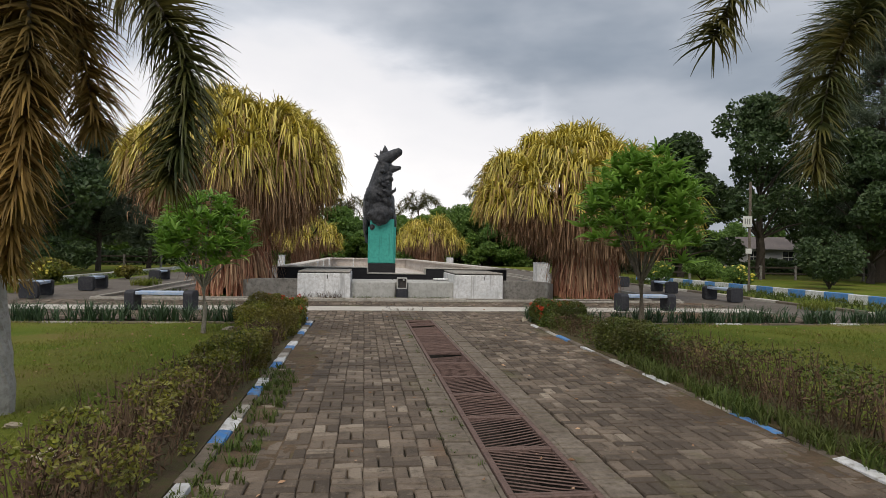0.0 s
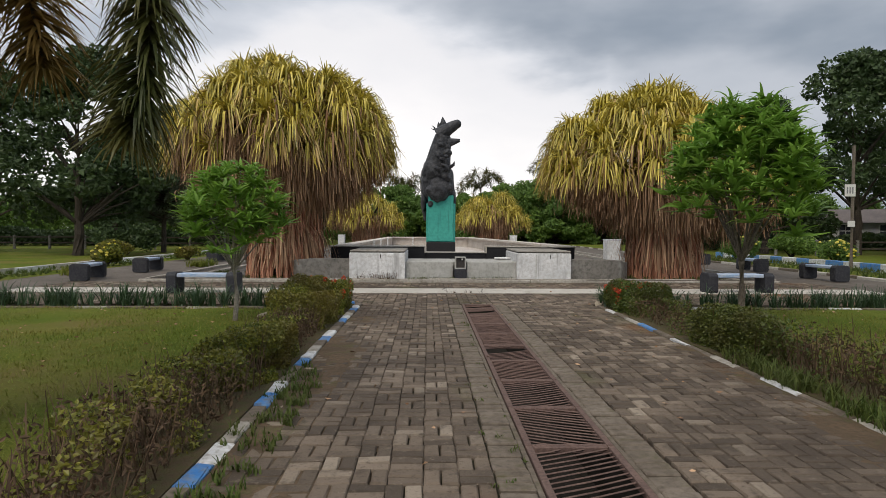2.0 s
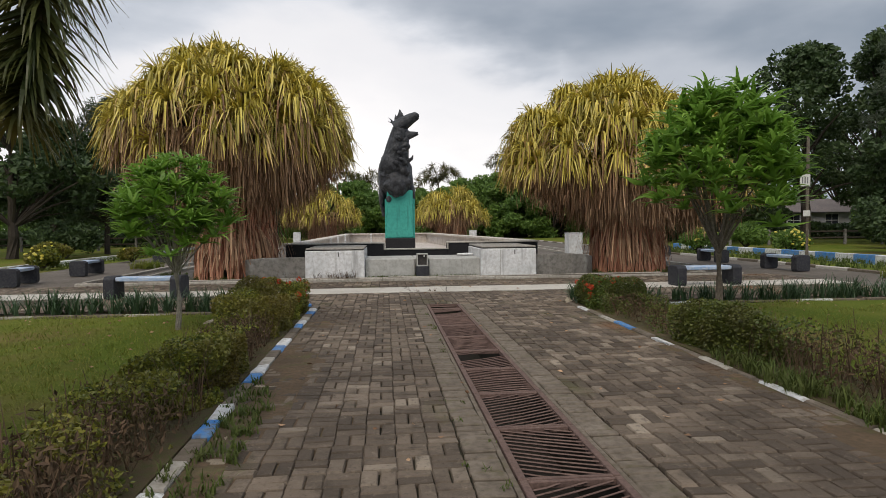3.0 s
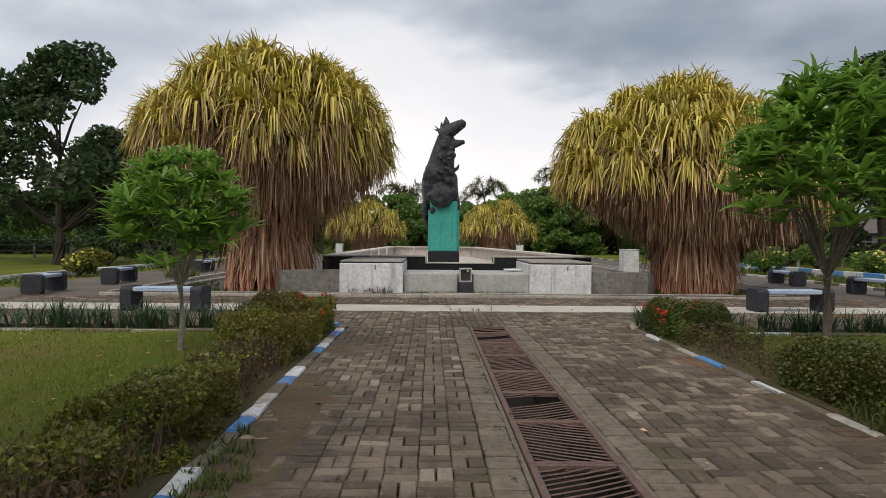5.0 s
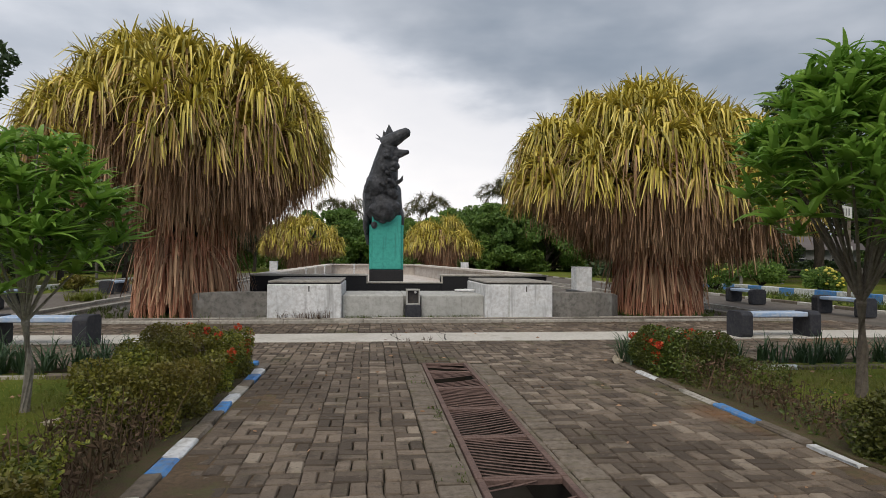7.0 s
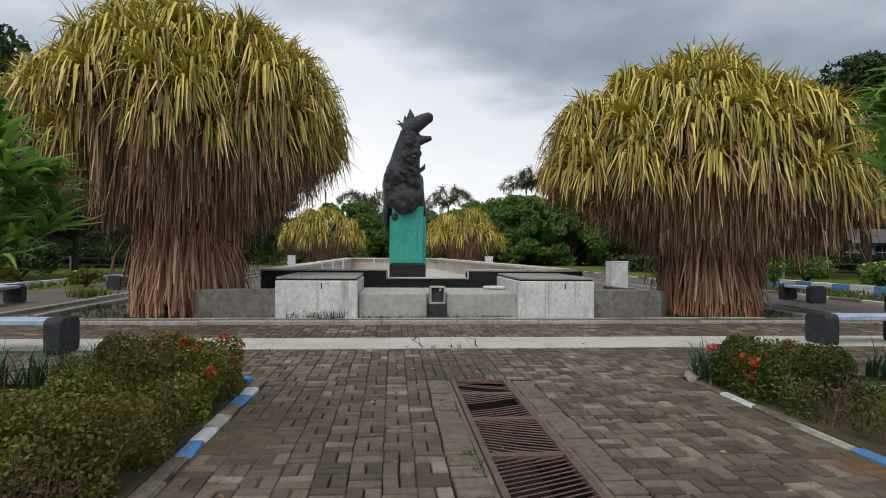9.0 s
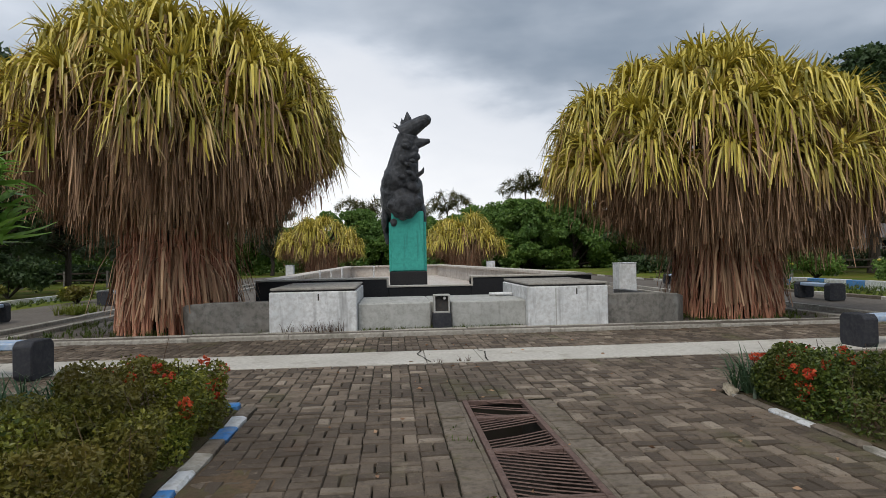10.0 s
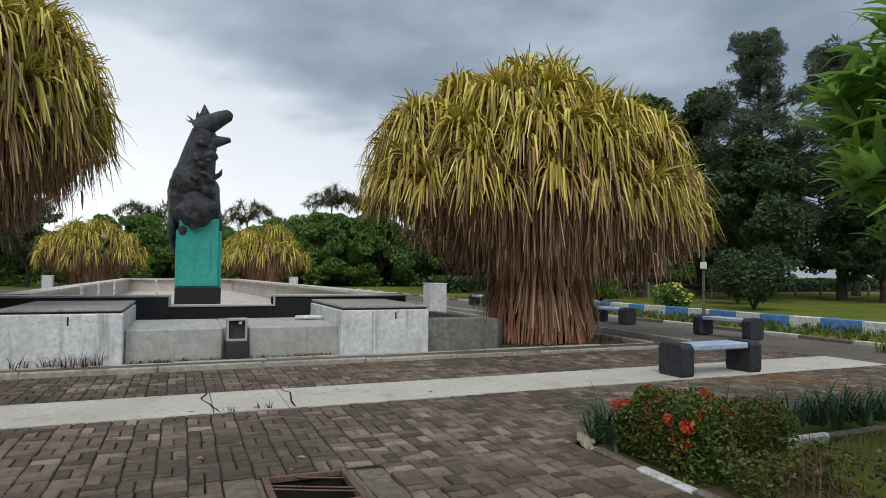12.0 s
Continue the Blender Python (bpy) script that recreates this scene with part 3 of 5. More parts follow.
def fountain_wall():
    w = bmesh.new()
    box(-0.64, AX - 0.2, 19.28, 21.2, -0.05, 0.53, 0.02, w)
    box(AX + 0.18, 2.48, 19.28, 21.2, -0.05, 0.53, 0.02, w)
    box(AX - 0.2, AX + 0.18, 19.5, 21.2, -0.05, 0.53, 0.02, w)
    tagged(part("fountain_wall_middle", w, M_WALL), "grey rendered low wall of the fountain basin", "fountain wall", kind="structure")
    for nm, xs, sign in (("fountain_wall_east", 4.0, 1), ("fountain_wall_west", -2.2, -1)):
        b = bmesh.new()
        path = [(xs, 19.35), (xs + sign * 1.1, 19.38), (xs + sign * 1.55, 19.55), (xs + sign * 1.85, 19.95), (xs + sign * 1.95, 20.6), (xs + sign * 1.95, 23.6)]
        tops = [0.60, 0.60, 0.57, 0.50, 0.45, 0.45]
        ring = []
        for i, ((x, y), t) in enumerate(zip(path, tops)):
            a, c = Vector(path[max(i - 1, 0)]), Vector(path[min(i + 1, len(path) - 1)])
            d = (c - a).normalized()
            nrm = Vector((-d.y, d.x)) * sign
            q = Vector((x, y)) + nrm * 0.22
            ring.append([b.verts.new(v) for v in ((x, y, -0.05), (x, y, t - 0.02), (x + nrm.x * 0.02, y + nrm.y * 0.02, t), (q.x, q.y, t), (q.x, q.y, -0.05))])
        for r0, r1 in zip(ring, ring[1:]):
            for k in range(4):
                b.faces.new((r0[k], r1[k], r1[k + 1], r0[k + 1]))
        b.faces.new(ring[0])
        b.faces.new(ring[-1][::-1])
        bmesh.ops.recalc_face_normals(b, faces=b.faces[:])
        tagged(part(nm, b, M_DARKWALL), "stained dark concrete curved wall of the fountain", "fountain wall", kind="structure")


fountain_wall()
slab("basin_floor", -3.35, 5.15, 21.202, 23.6, 0.30, 0.36, M_BLACK, "black tiled floor of the empty basin", "basin")


def pump_box(x0, x1, label):
    e = thing("pump_box", (x0 + x1) / 2, 19.1, 0, label, "pump box", "concrete boxes of the fountain")
    w = (x1 - x0) / 2
    part("body", box(-w, w, 0, 2.6, -0.02, 0.78, 0.018), M_BLOCK, e)
    for gx in ((0.12,) if x0 < 0 else (-0.30, 0.22)):
        part("groove", box(gx * w - 0.012, gx * w + 0.012, -0.004, 0.01, 0.62 if gx > 0 else 0.02, 0.74, 0.003), M_MUD if gx > 0 else M_WALL, e, "dark slot" if gx > 0 else "grey seam")
    # black strip painted in for the shade of the gap under the lids
    part("gap_shade_strip", box(-w + 0.03, w - 0.03, 0.04, 2.56, 0.782, 0.806, 0.004), M_OPENING_DARK, e, "black strip for the shaded gap under the cover")
    for k in range(3):
        part("lid", box(-w + 0.02, w - 0.01, 0.0 + 0.86 * k, 0.85 + 0.86 * k, 0.808, 0.848, 0.01), M_LID, e, "weathered concrete cover slab")
    return e


pump_box(-2.2, -0.645, "whitewashed concrete pump box with a weathered lid")
pump_box(2.48, 4.0, "streaked whitewashed concrete pump box with a weathered lid")

lamp = thing("flood_light", AX, 19.28, 0, "black square flood lamp on a dark concrete footing", "flood light")
part("footing", box(-0.17, 0.17, -0.16, 0.17, -0.02, 0.33, 0.015), M_BENCH, lamp)
fl = bmesh.new()
box(-0.15, -0.12, -0.1, 0.14, 0.33, 0.67, 0.004, fl)
box(0.12, 0.15, -0.1, 0.14, 0.33, 0.67, 0.004, fl)
box(-0.12, 0.12, -0.1, 0.14, 0.64, 0.67, 0.004, fl)
box(-0.12, 0.12, -0.1, 0.14, 0.33, 0.36, 0.004, fl)
part("housing", fl, M_WALL, lamp, "grey square frame")
# opaque dark panel stands in for the shaded opening inside the frame
part("opening_panel", box(-0.119, 0.119, -0.03, 0.0, 0.361, 0.639), M_OPENING_DARK, lamp, "dark panel for the shaded lamp opening")
b = bmesh.new()
blob(b, (0.05, -0.05, 0.60), (0.03, 0.03, 0.03), 2)
part("bulb", b, M_LENS, lamp, "small white bulb", True)
b = bmesh.new()
tube(b, [(2.0, 20.6, 0.57), (2.25, 20.55, 0.575), (2.47, 20.5, 0.575)], [0.035, 0.04, 0.035], 8)
blob(b, (2.25, 20.55, 0.572), (0.16, 0.10, 0.04), 2)
tagged(part("broken_pipe", b, M_WHITE), "broken white pipe piece lying on the wall", "pipe")

# black front wall of the pool with a lower lip in the middle
POOL_Z = 0.87
bw = bmesh.new()
box(-3.4, -0.1, 23.6, 23.95, -0.05, POOL_Z - 0.05, 0.01, bw)
box(2.0, 5.15, 23.6, 23.95, -0.05, POOL_Z - 0.05, 0.01, bw)
box(-0.1, 2.0, 23.6, 23.95, -0.05, 0.61, 0.01, bw)
front = tagged(part("pool_front_wall", bw, M_BLACK), "black tiled front wall of the long pool", "pool wall", kind="structure")
lp = bmesh.new()
box(-3.42, -0.098, 23.57, 23.97, POOL_Z - 0.048, POOL_Z, 0.008, lp)
box(1.998, 5.17, 23.57, 23.97, POOL_Z - 0.048, POOL_Z, 0.008, lp)
box(-0.15, 2.05, 23.565, 23.975, 0.612, 0.655, 0.008, lp)
box(-0.15, -0.1, 23.565, 23.975, 0.655, POOL_Z + 0.001, 0.006, lp)
box(2.0, 2.05, 23.565, 23.975, 0.655, POOL_Z + 0.001, 0.006, lp)
part("coping", lp, M_STRIP, front, "thin pale concrete lip")
# pool side walls
corners = [(-3.15, 24.0), (-3.0, 50.0), (3.2, 50.0), (5.0, 24.0)]
for nm, (a, c), inward in (("pool_wall_west", (corners[0], corners[1]), 1), ("pool_wall_north", (corners[1], corners[2]), 0), ("pool_wall_east", (corners[3], corners[2]), -1)):
    e = thing(nm, 0, 0, 0, "stained pale concrete side of the long pool", "pool wall", kind="structure")
    n = 12 if inward else 3
    for i in range(n):
        p0 = Vector(a).lerp(Vector(c), i / n)
        p1 = Vector(a).lerp(Vector(c), (i + 1) / n)
        d = (p1 - p0).normalized()
        nr = Vector((d.y, -d.x)) * (inward or 1)
        for name_, w0, w1, z0, z1, mt in (("wall_panel", 0.0, 0.22, 0.0, POOL_Z - 0.06, M_POOL), ("rim_slab", -0.12, 0.42, POOL_Z - 0.058, POOL_Z + 0.02, M_RIM)):
            b = bmesh.new()
            g = 0.004
            q = [p0 + d * g + nr * w0, p1 - d * g + nr * w0, p1 - d * g + nr * w1, p0 + d * g + nr * w1]
            lo = [b.verts.new((v.x, v.y, z0)) for v in q]
            hi = [b.verts.new((v.x, v.y, z1)) for v in q]
            b.faces.new(hi)
            b.faces.new(lo[::-1])
            for k in range(4):
                b.faces.new((lo[k], lo[(k + 1) % 4], hi[(k + 1) % 4], hi[k]))
            bmesh.ops.recalc_face_normals(b, faces=b.faces[:])
            part(name_, b, mt, e)
slab("pool_floor", -3.4, 5.2, 23.98, 50.2, 0.05, 0.16, M_POOL, "stained pale floor of the empty pool", "pool")
for i, (x, y) in enumerate(((-2.2, 27.0), (-2.15, 30.0), (-2.1, 34.0), (-0.9, 38.0))):
    b = bmesh.new()
    tube(b, [(0, 0, 0), (0, 0, 0.5), (0, 0, 0.78)], [0.04, 0.035, 0.03], 8)
    tube(b, [(0, 0, 0.78), (0, 0, 0.84)], [0.05, 0.045], 8)
    ob = tagged(part("fountain_pipe", b, M_WHITE), "upright white fountain pipe in the pool", "pipe", "fountain pipes")
    ob.matrix_basis = pose(x, y, 0.16)


def stub_post(x, y, w, h, label):
    e = thing("concrete_post", x, y, 0, label, "post", "short concrete posts")
    part("shaft", box(-w / 2, w / 2, -w / 2, w / 2, -0.03, h, 0.02), M_BLOCK, e)
    part("cap", box(-w / 2 - 0.015, w / 2 + 0.015, -w / 2 - 0.015, w / 2 + 0.015, h + 0.001, h + 0.03, 0.01), M_BLOCK, e)
    return e


stub_post(8.05, 28.9, 0.62, 1.02, "short streaked white concrete post beside the pool")
stub_post(-6.0, 45.0, 0.45, 1.05, "short white concrete post by the far bed")
stub_post(5.9, 45.0, 0.45, 1.05, "short white concrete post by the far bed")

# ---- statue on its pedestal ----
SX, SY = 0.53, 28.5
ped = thing("pedestal", SX, SY, 0.16, "tall teal painted pedestal on a black plinth", "pedestal")
part("plinth", box(-0.62, 0.62, -0.1, 1.5, 0, 0.75, 0.02), M_BLACK, ped, "black tiled plinth")
body = bmesh.new()
for z0, z1, w in ((0.752, 2.75, 0.54),):
    box(-w, w, 0.02, 1.35, z0, z1, 0.03, body)
part("shaft", body, M_TEAL, ped)
for sx in (-1, 1):
    part("pilaster", box(sx * 0.575 - 0.05, sx * 0.575 + 0.05, 0.14, 1.25, 0.753, 2.4, 0.012), M_TEAL, ped)


def statue():
    def at(px, pz, y=0.0):
        return Vector(((px - 768) / 53.8, y, (391 - pz) / 53.8 + 1.38))
    bm = bmesh.new()
    k = 1 / 53.8
    blob(bm, at(760, 282, 0.75), (0.76, 1.15, 1.05), 4, 0, 1, 0.13)
    blob(bm, at(763, 300, -0.05), (0.50, 0.45, 0.50), 3, 0, 2, 0.15)
    blob(bm, at(750, 255, 0.35), (0.50, 0.75, 0.62), 3, 0.1, 3, 0.15)
    tube(bm, [at(757, 275, 0.4), at(760, 240, 0.25), at(766, 205, 0.1), at(772, 172, 0.0)], [0.66, 0.58, 0.46, 0.34], 16)
    tube(bm, [at(762, 172, 0.05), at(780, 160, -0.05), at(797, 150, -0.12), at(809, 144, -0.15)], [0.34, 0.28, 0.22, 0.17], 14)
    blob(bm, at(804, 146, -0.15), (0.19, 0.19, 0.17), 2)
    tube(bm, [at(772, 192, -0.05), at(790, 188, -0.1), at(811, 184, -0.14)], [0.27, 0.18, 0.07], 12)
    tube(bm, [at(775, 158, 0.1), at(772, 142, 0.12), at(771, 127, 0.12)], [0.17, 0.14, 0.01], 8)
    tube(bm, [at(763, 158, 0.1), at(762, 148, 0.12), at(761, 139, 0.12)], [0.10, 0.07, 0.01], 6)
    tube(bm, [at(758, 160, 0.1), at(751, 152, 0.1), at(744, 147, 0.1)], [0.05, 0.03, 0.01], 6)
    tube(bm, [at(754, 158, 0.1), at(750, 158, 0.1), at(743, 154, 0.1)], [0.03, 0.03, 0.01], 6)
    for px, pz, r in ((780, 212, 0.24), (774, 232, 0.26), (763, 214, 0.2), (775, 246, 0.26), (756, 236, 0.2), (779, 268, 0.26), (768, 262, 0.24), (780, 292, 0.28), (744, 300, 0.25), (780, 200, 0.2)):
        blob(bm, at(px, pz, -0.16), (r, r * 0.8, r * 0.85), 2, 0.3, px, 0.25)
    for px, pz, r in ((766, 196, 0.09), (778, 222, 0.08), (768, 228, 0.08), (772, 243, 0.09), (760, 250, 0.1)):
        blob(bm, at(px, pz, -0.42), (r * 1.5, r, r), 1, 0.4, px, 0.3)
    rg = random.Random(8)
    for k in range(14):
        pz = rg.uniform(178, 330)
        mid = 766 - 8 * (pz - 178) / 150
        half = 9 + 22 * (pz - 178) / 150
        px = mid + rg.uniform(-0.8, 0.8) * half
        r = rg.uniform(0.05, 0.12)
        blob(bm, at(px, pz, -0.36 + 0.55 * ((px - mid) / half) ** 2 + 0.1 * (pz - 178) / 150), (r * rg.uniform(0.8, 1.9), r, r * rg.uniform(0.8, 2.2)), 2, rg.uniform(-0.8, 0.8), k, 0.3)
    tube(bm, [at(788, 246, -0.2), at(796, 241, -0.3), at(799, 232, -0.35)], [0.09, 0.07, 0.01], 6)
    blob(bm, at(729, 315, 0.75), (0.16, 0.5, 0.62), 2, 0.05, 7, 0.1)
    blob(bm, at(797, 318, 0.75), (0.15, 0.5, 0.62), 2, -0.05, 8, 0.1)
    tube(bm, [at(728, 330, 0.8), at(731, 352, 0.8), at(733, 368, 0.8)], [0.15, 0.11, 0.09], 8)
    tube(bm, [at(797, 330, 0.8), at(796, 352, 0.8), at(795, 368, 0.8)], [0.15, 0.11, 0.09], 8)
    ob = part("statue", bm, M_STATUE)
    ob.matrix_basis = pose(SX, SY + 0.15, 0.03)
    rm = ob.modifiers.new("merge", "REMESH")
    rm.mode, rm.voxel_size, rm.use_smooth_shade = "VOXEL", 0.024, True
    tagged(ob, "dark bronze rearing beast statue with raised open snout", "statue")


statue()

# ---- benches ----


def bench_at(x, y, turn, label):
    e = thing("park_bench", x, y, 0.0, label, "bench", "concrete benches of the plaza", turn)
    prof = [(-0.20, 0), (0.20, 0), (0.23, 0.06), (0.23, 0.40), (0.17, 0.46), (-0.17, 0.46), (-0.23, 0.40), (-0.23, 0.06)]
    for sx in (-0.66, 0.66):
        b = bmesh.new()
        rings = [[b.verts.new((sx + dx, py, pz)) for py, pz in prof] for dx in (-0.11, 0.11)]
        for k in range(8):
            b.faces.new((rings[0][k], rings[0][(k + 1) % 8], rings[1][(k + 1) % 8], rings[1][k]))
        b.faces.new(rings[0])
        b.faces.new(rings[1][::-1])
        bmesh.ops.recalc_face_normals(b, faces=b.faces[:])
        bmesh.ops.bevel(b, geom=b.edges[:], offset=0.012, segments=1, affect="EDGES")
        part("end_support", b, M_BENCH, e, "dark painted block")
    part("seat", box(-0.548, 0.548, -0.19, 0.19, 0.355, 0.44, 0.015), M_SEAT, e, "pale blue painted slab")
    return e


LB = "dark-ended concrete bench with pale blue seat"
bench_at(-4.95, 15.65, -3, LB + " on the pale band")
bench_at(7.15, 16.02, 2, LB + " on the pale band")
for x, y, turn in ((11.75, 20.0, 95), (11.8, 24.2, 88), (11.9, 29.0, 90), (12.1, 33.6, 90), (-9.5, 19.4, -80), (-9.4, 22.9, -86), (-9.3, 29.5, -90), (-9.3, 35.0, -90)):
    bench_at(x, y, turn, LB + " facing the pool")

# ---- screw pines ----


def screw_pine(x, y, label, ztop, zmid, foot, seed, rosettes, lumps, per=100, scale=1.0, hang_z=1.3, hang_slope=0.85, east_drop=0.0, browning=0.60):
    e = thing("screw_pine", x, y, 0.02, label, "screw pine", "screw pines by the pool")
    rng = np.random.default_rng(seed)
    # rosette centres over a lumpy dome, none buried inside another lump
    c, axes = [], []
    while len(c) < rosettes:
        i = int(rng.integers(0, len(lumps)))
        lx, ly, lz, lr, lh = lumps[i]
        a = rng.uniform(0, 2 * np.pi)
        el = math.asin(rng.uniform(-0.22, 1.0))
        ce, se = math.cos(el) ** 0.8, math.copysign(abs(math.sin(el)) ** 0.85, el)
        k = rng.uniform(0.9, 1.02)
        q = (lx + lr * ce * math.cos(a) * k, ly + lr * ce * math.sin(a) * k, lz + (lh if se > 0 else lr * 0.6) * se * k)
        if any(((q[0] - m[0]) / m[3]) ** 2 + ((q[1] - m[1]) / m[3]) ** 2 + ((q[2] - m[2]) / m[4]) ** 2 < 0.72 for j, m in enumerate(lumps) if j != i):
            continue
        if any((q[0] - p[0]) ** 2 + (q[1] - p[1]) ** 2 + (q[2] - p[2]) ** 2 < (0.30 * scale) ** 2 for p in c):
            if rng.uniform() < 0.85:
                continue
        c.append(q)
        ax = Vector((0.75 * ce * math.cos(a), 0.75 * ce * math.sin(a), 0.75 + 0.5 * max(se, 0))).normalized()
        axes.append(tuple(ax))
    c, axes = np.array(c), np.array(axes)

    def limit(p, give):
        """The lowest height to which leaves hang at that distance from the trunk."""
        r = np.hypot(p[:, 0], p[:, 1])
        return hang_z + hang_slope * np.clip(r - foot, 0, 9) - np.where(p[:, 0] > 1.2, east_drop, 0.0) + give

    # each rosette: leaves fan out about its axis, kink and hang; the youngest stand up straight
    base = np.repeat(c, per, 0)
    axis = np.repeat(axes, per, 0)
    n = len(base)
    tilt = np.clip(rng.beta(2.0, 1.5, n), 0.02, 1) * 1.62
    w = rng.normal(size=(n, 3))
    w -= axis * np.sum(w * axis, 1)[:, None]
    w /= np.linalg.norm(w, axis=1)[:, None]
    d0 = axis * np.cos(tilt)[:, None] + w * np.sin(tilt)[:, None]
    az = np.arctan2(d0[:, 1], d0[:, 0])
    e0 = np.arcsin(np.clip(d0[:, 2], -1, 1))
    young = tilt < 0.55
    e1 = np.where(young, e0 - rng.uniform(0.1, 1.0, n), -1.46 + np.abs(rng.normal(0, 0.26, n)))
    e1 = np.minimum(e1, e0)
    ln = scale * np.where(young, rng.uniform(0.4, 0.75, n), rng.uniform(0.7, 1.3, n))
    room = np.clip(base[:, 2] - limit(base, 0.15) + 0.45, 0.5, 9)
    ln = np.minimum(ln, room * rng.uniform(0.85, 1.15, n))
    base = base + rng.normal(0, 0.03, (n, 3))
    width, bend, roll = rng.uniform(0.048, 0.082, n) * scale, rng.uniform(0.26, 0.55, n), rng.normal(0, 0.4, n)
    # the older leaves, low on a rosette and low on the tree, have turned brown
    age = tilt / 1.62 - 0.55 * np.clip((base[:, 2] - zmid) / (ztop - zmid), -0.4, 1) + rng.normal(0, 0.22, n)
    old = age > browning
    for name_, pick, mt, text in (("crown", ~old, M_SCREW, ""), ("turning_leaves", old, M_SCREWMID, "yellow-brown turning leaves")):
        v, f = ribbons(base[pick], az[pick], e0[pick], e1[pick], ln[pick], width[pick], bend[pick], 8, 0.8, roll[pick], 0.55, 0.30)
        sheet(name_, v, f, mt, e, text)
    # fading leaves that hang from the lower rosettes
    low = c[c[:, 2] < zmid + 1.5]
    pm = 26
    base = np.repeat(low, pm, 0) + rng.normal(0, 0.12, (len(low) * pm, 3)) - np.array([0, 0, 0.22])
    n = len(base)
    hang = np.clip(base[:, 2] - limit(base, 0.0), 0.3, 1.7 * scale) * rng.uniform(0.5, 1.1, n)
    v, f = ribbons(base, rng.uniform(0, 2 * np.pi, n), rng.uniform(-0.6, 0.3, n), np.full(n, -1.46) + rng.normal(0, 0.12, n), hang, rng.uniform(0.03, 0.06, n) * scale, rng.uniform(0.12, 0.35, n), 6, 0.75, rng.normal(0, 0.6, n), 0.45, 0.4)
    sheet("fading_leaves", v, f, M_SCREWOLD, e, "brown fading leaves")
    # dry leaves hanging below the rosettes and round the trunk
    n = int(rosettes * per * 0.62)
    k = rng.integers(0, len(c), n)
    sh = rng.uniform(0.10, 1.0, n) ** 0.6
    hb = c[k] * np.stack([sh, sh, np.ones(n)], 1) + rng.normal(0, 0.12, (n, 3))
    hb[:, 2] = np.minimum(hb[:, 2] - rng.uniform(0.25, 1.1, n), zmid + 0.4)
    ln = np.clip(hb[:, 2] - limit(hb, 0.0), 0.35, 2.1) * rng.uniform(0.45, 1.1, n)
    aa = np.arctan2(hb[:, 1], hb[:, 0]) + rng.normal(0, 0.8, n)
    v, f = ribbons(hb, aa, rng.uniform(-1.1, 0.1, n), np.full(n, -1.47) + rng.normal(0, 0.13, n), ln, rng.uniform(0.022, 0.05, n), rng.uniform(0.1, 0.35, n), 6, 0.6, rng.normal(0, 0.8, n), 0.4, 0.5)
    sheet("dry_foliage", v, f, M_SCREWOLD, e, "brown dry leaves hanging under the crown")
    # trunk and forking limbs
    bm = bmesh.new()
    tube(bm, [(0, 0, 0), (0.05, 0, 0.9), (0, 0.04, 1.8), (0, 0, zmid)], [0.42, 0.36, 0.34, 0.30], 10)
    for q in c[:: max(1, len(c) // 22)]:
        m = Vector((q[0] * 0.45, q[1] * 0.45, zmid + 0.25 * (q[2] - zmid)))
        tube(bm, [(0, 0, zmid - 0.5), m, Vector(q)], [0.15, 0.10, 0.05], 6)
    part("trunk", bm, M_DARKBARK, e)
    # prop roots
    n = 420
    a = rng.uniform(0, 2 * np.pi, n)
    r0 = rng.uniform(0.55, 0.98, n) * foot
    r1 = foot * rng.uniform(0.82, 1.06, n)
    vs, fs = [], []
    for i in range(n):
        z0 = rng.uniform(1.3, 2.3)
        w = rng.uniform(0.009, 0.024)
        b2 = a[i] + rng.normal(0, 0.16)
        pts = [(r0[i] * math.cos(a[i]), r0[i] * math.sin(a[i]), z0), ((r0[i] * 0.4 + r1[i] * 0.6) * math.cos(a[i] * 0.5 + b2 * 0.5), (r0[i] * 0.4 + r1[i] * 0.6) * math.sin(a[i] * 0.5 + b2 * 0.5), z0 * 0.5), (r1[i] * math.cos(b2), r1[i] * math.sin(b2), -0.02)]
        s0 = len(vs)
        for p in pts:
            for k2 in range(4):
                t = k2 * math.pi / 2
                vs.append((p[0] + w * math.cos(t), p[1] + w * math.sin(t), p[2]))
        for j in range(2):
            for k2 in range(4):
                fs.append((s0 + 4 * j + k2, s0 + 4 * j + (k2 + 1) % 4, s0 + 4 * j + 4 + (k2 + 1) % 4, s0 + 4 * j + 4 + k2))
    tagged(sheet("root_skirt", vs, fs, M_ROOT, e, "reddish brown prop roots"), kind="stuff")
    # loose splayed dead leaves at the foot
    n = 520
    a = rng.uniform(0, 2 * np.pi, n)
    rr = foot * rng.uniform(0.4, 0.9, n)
    hb = np.stack([rr * np.cos(a), rr * np.sin(a), rng.uniform(0.5, 1.9, n)], 1)
    v, f = ribbons(hb, a + rng.normal(0, 0.3, n), rng.uniform(-1.2, -0.2, n), rng.uniform(-1.5, -1.2, n), hb[:, 2] * rng.uniform(0.6, 1.0, n), rng.uniform(0.03, 0.06, n), np.full(n, 0.3), 4, 0.5)
    sheet("dry_skirt", v, f, M_SCREWOLD, e, "dry leaves and roots splayed at the foot")
    return e


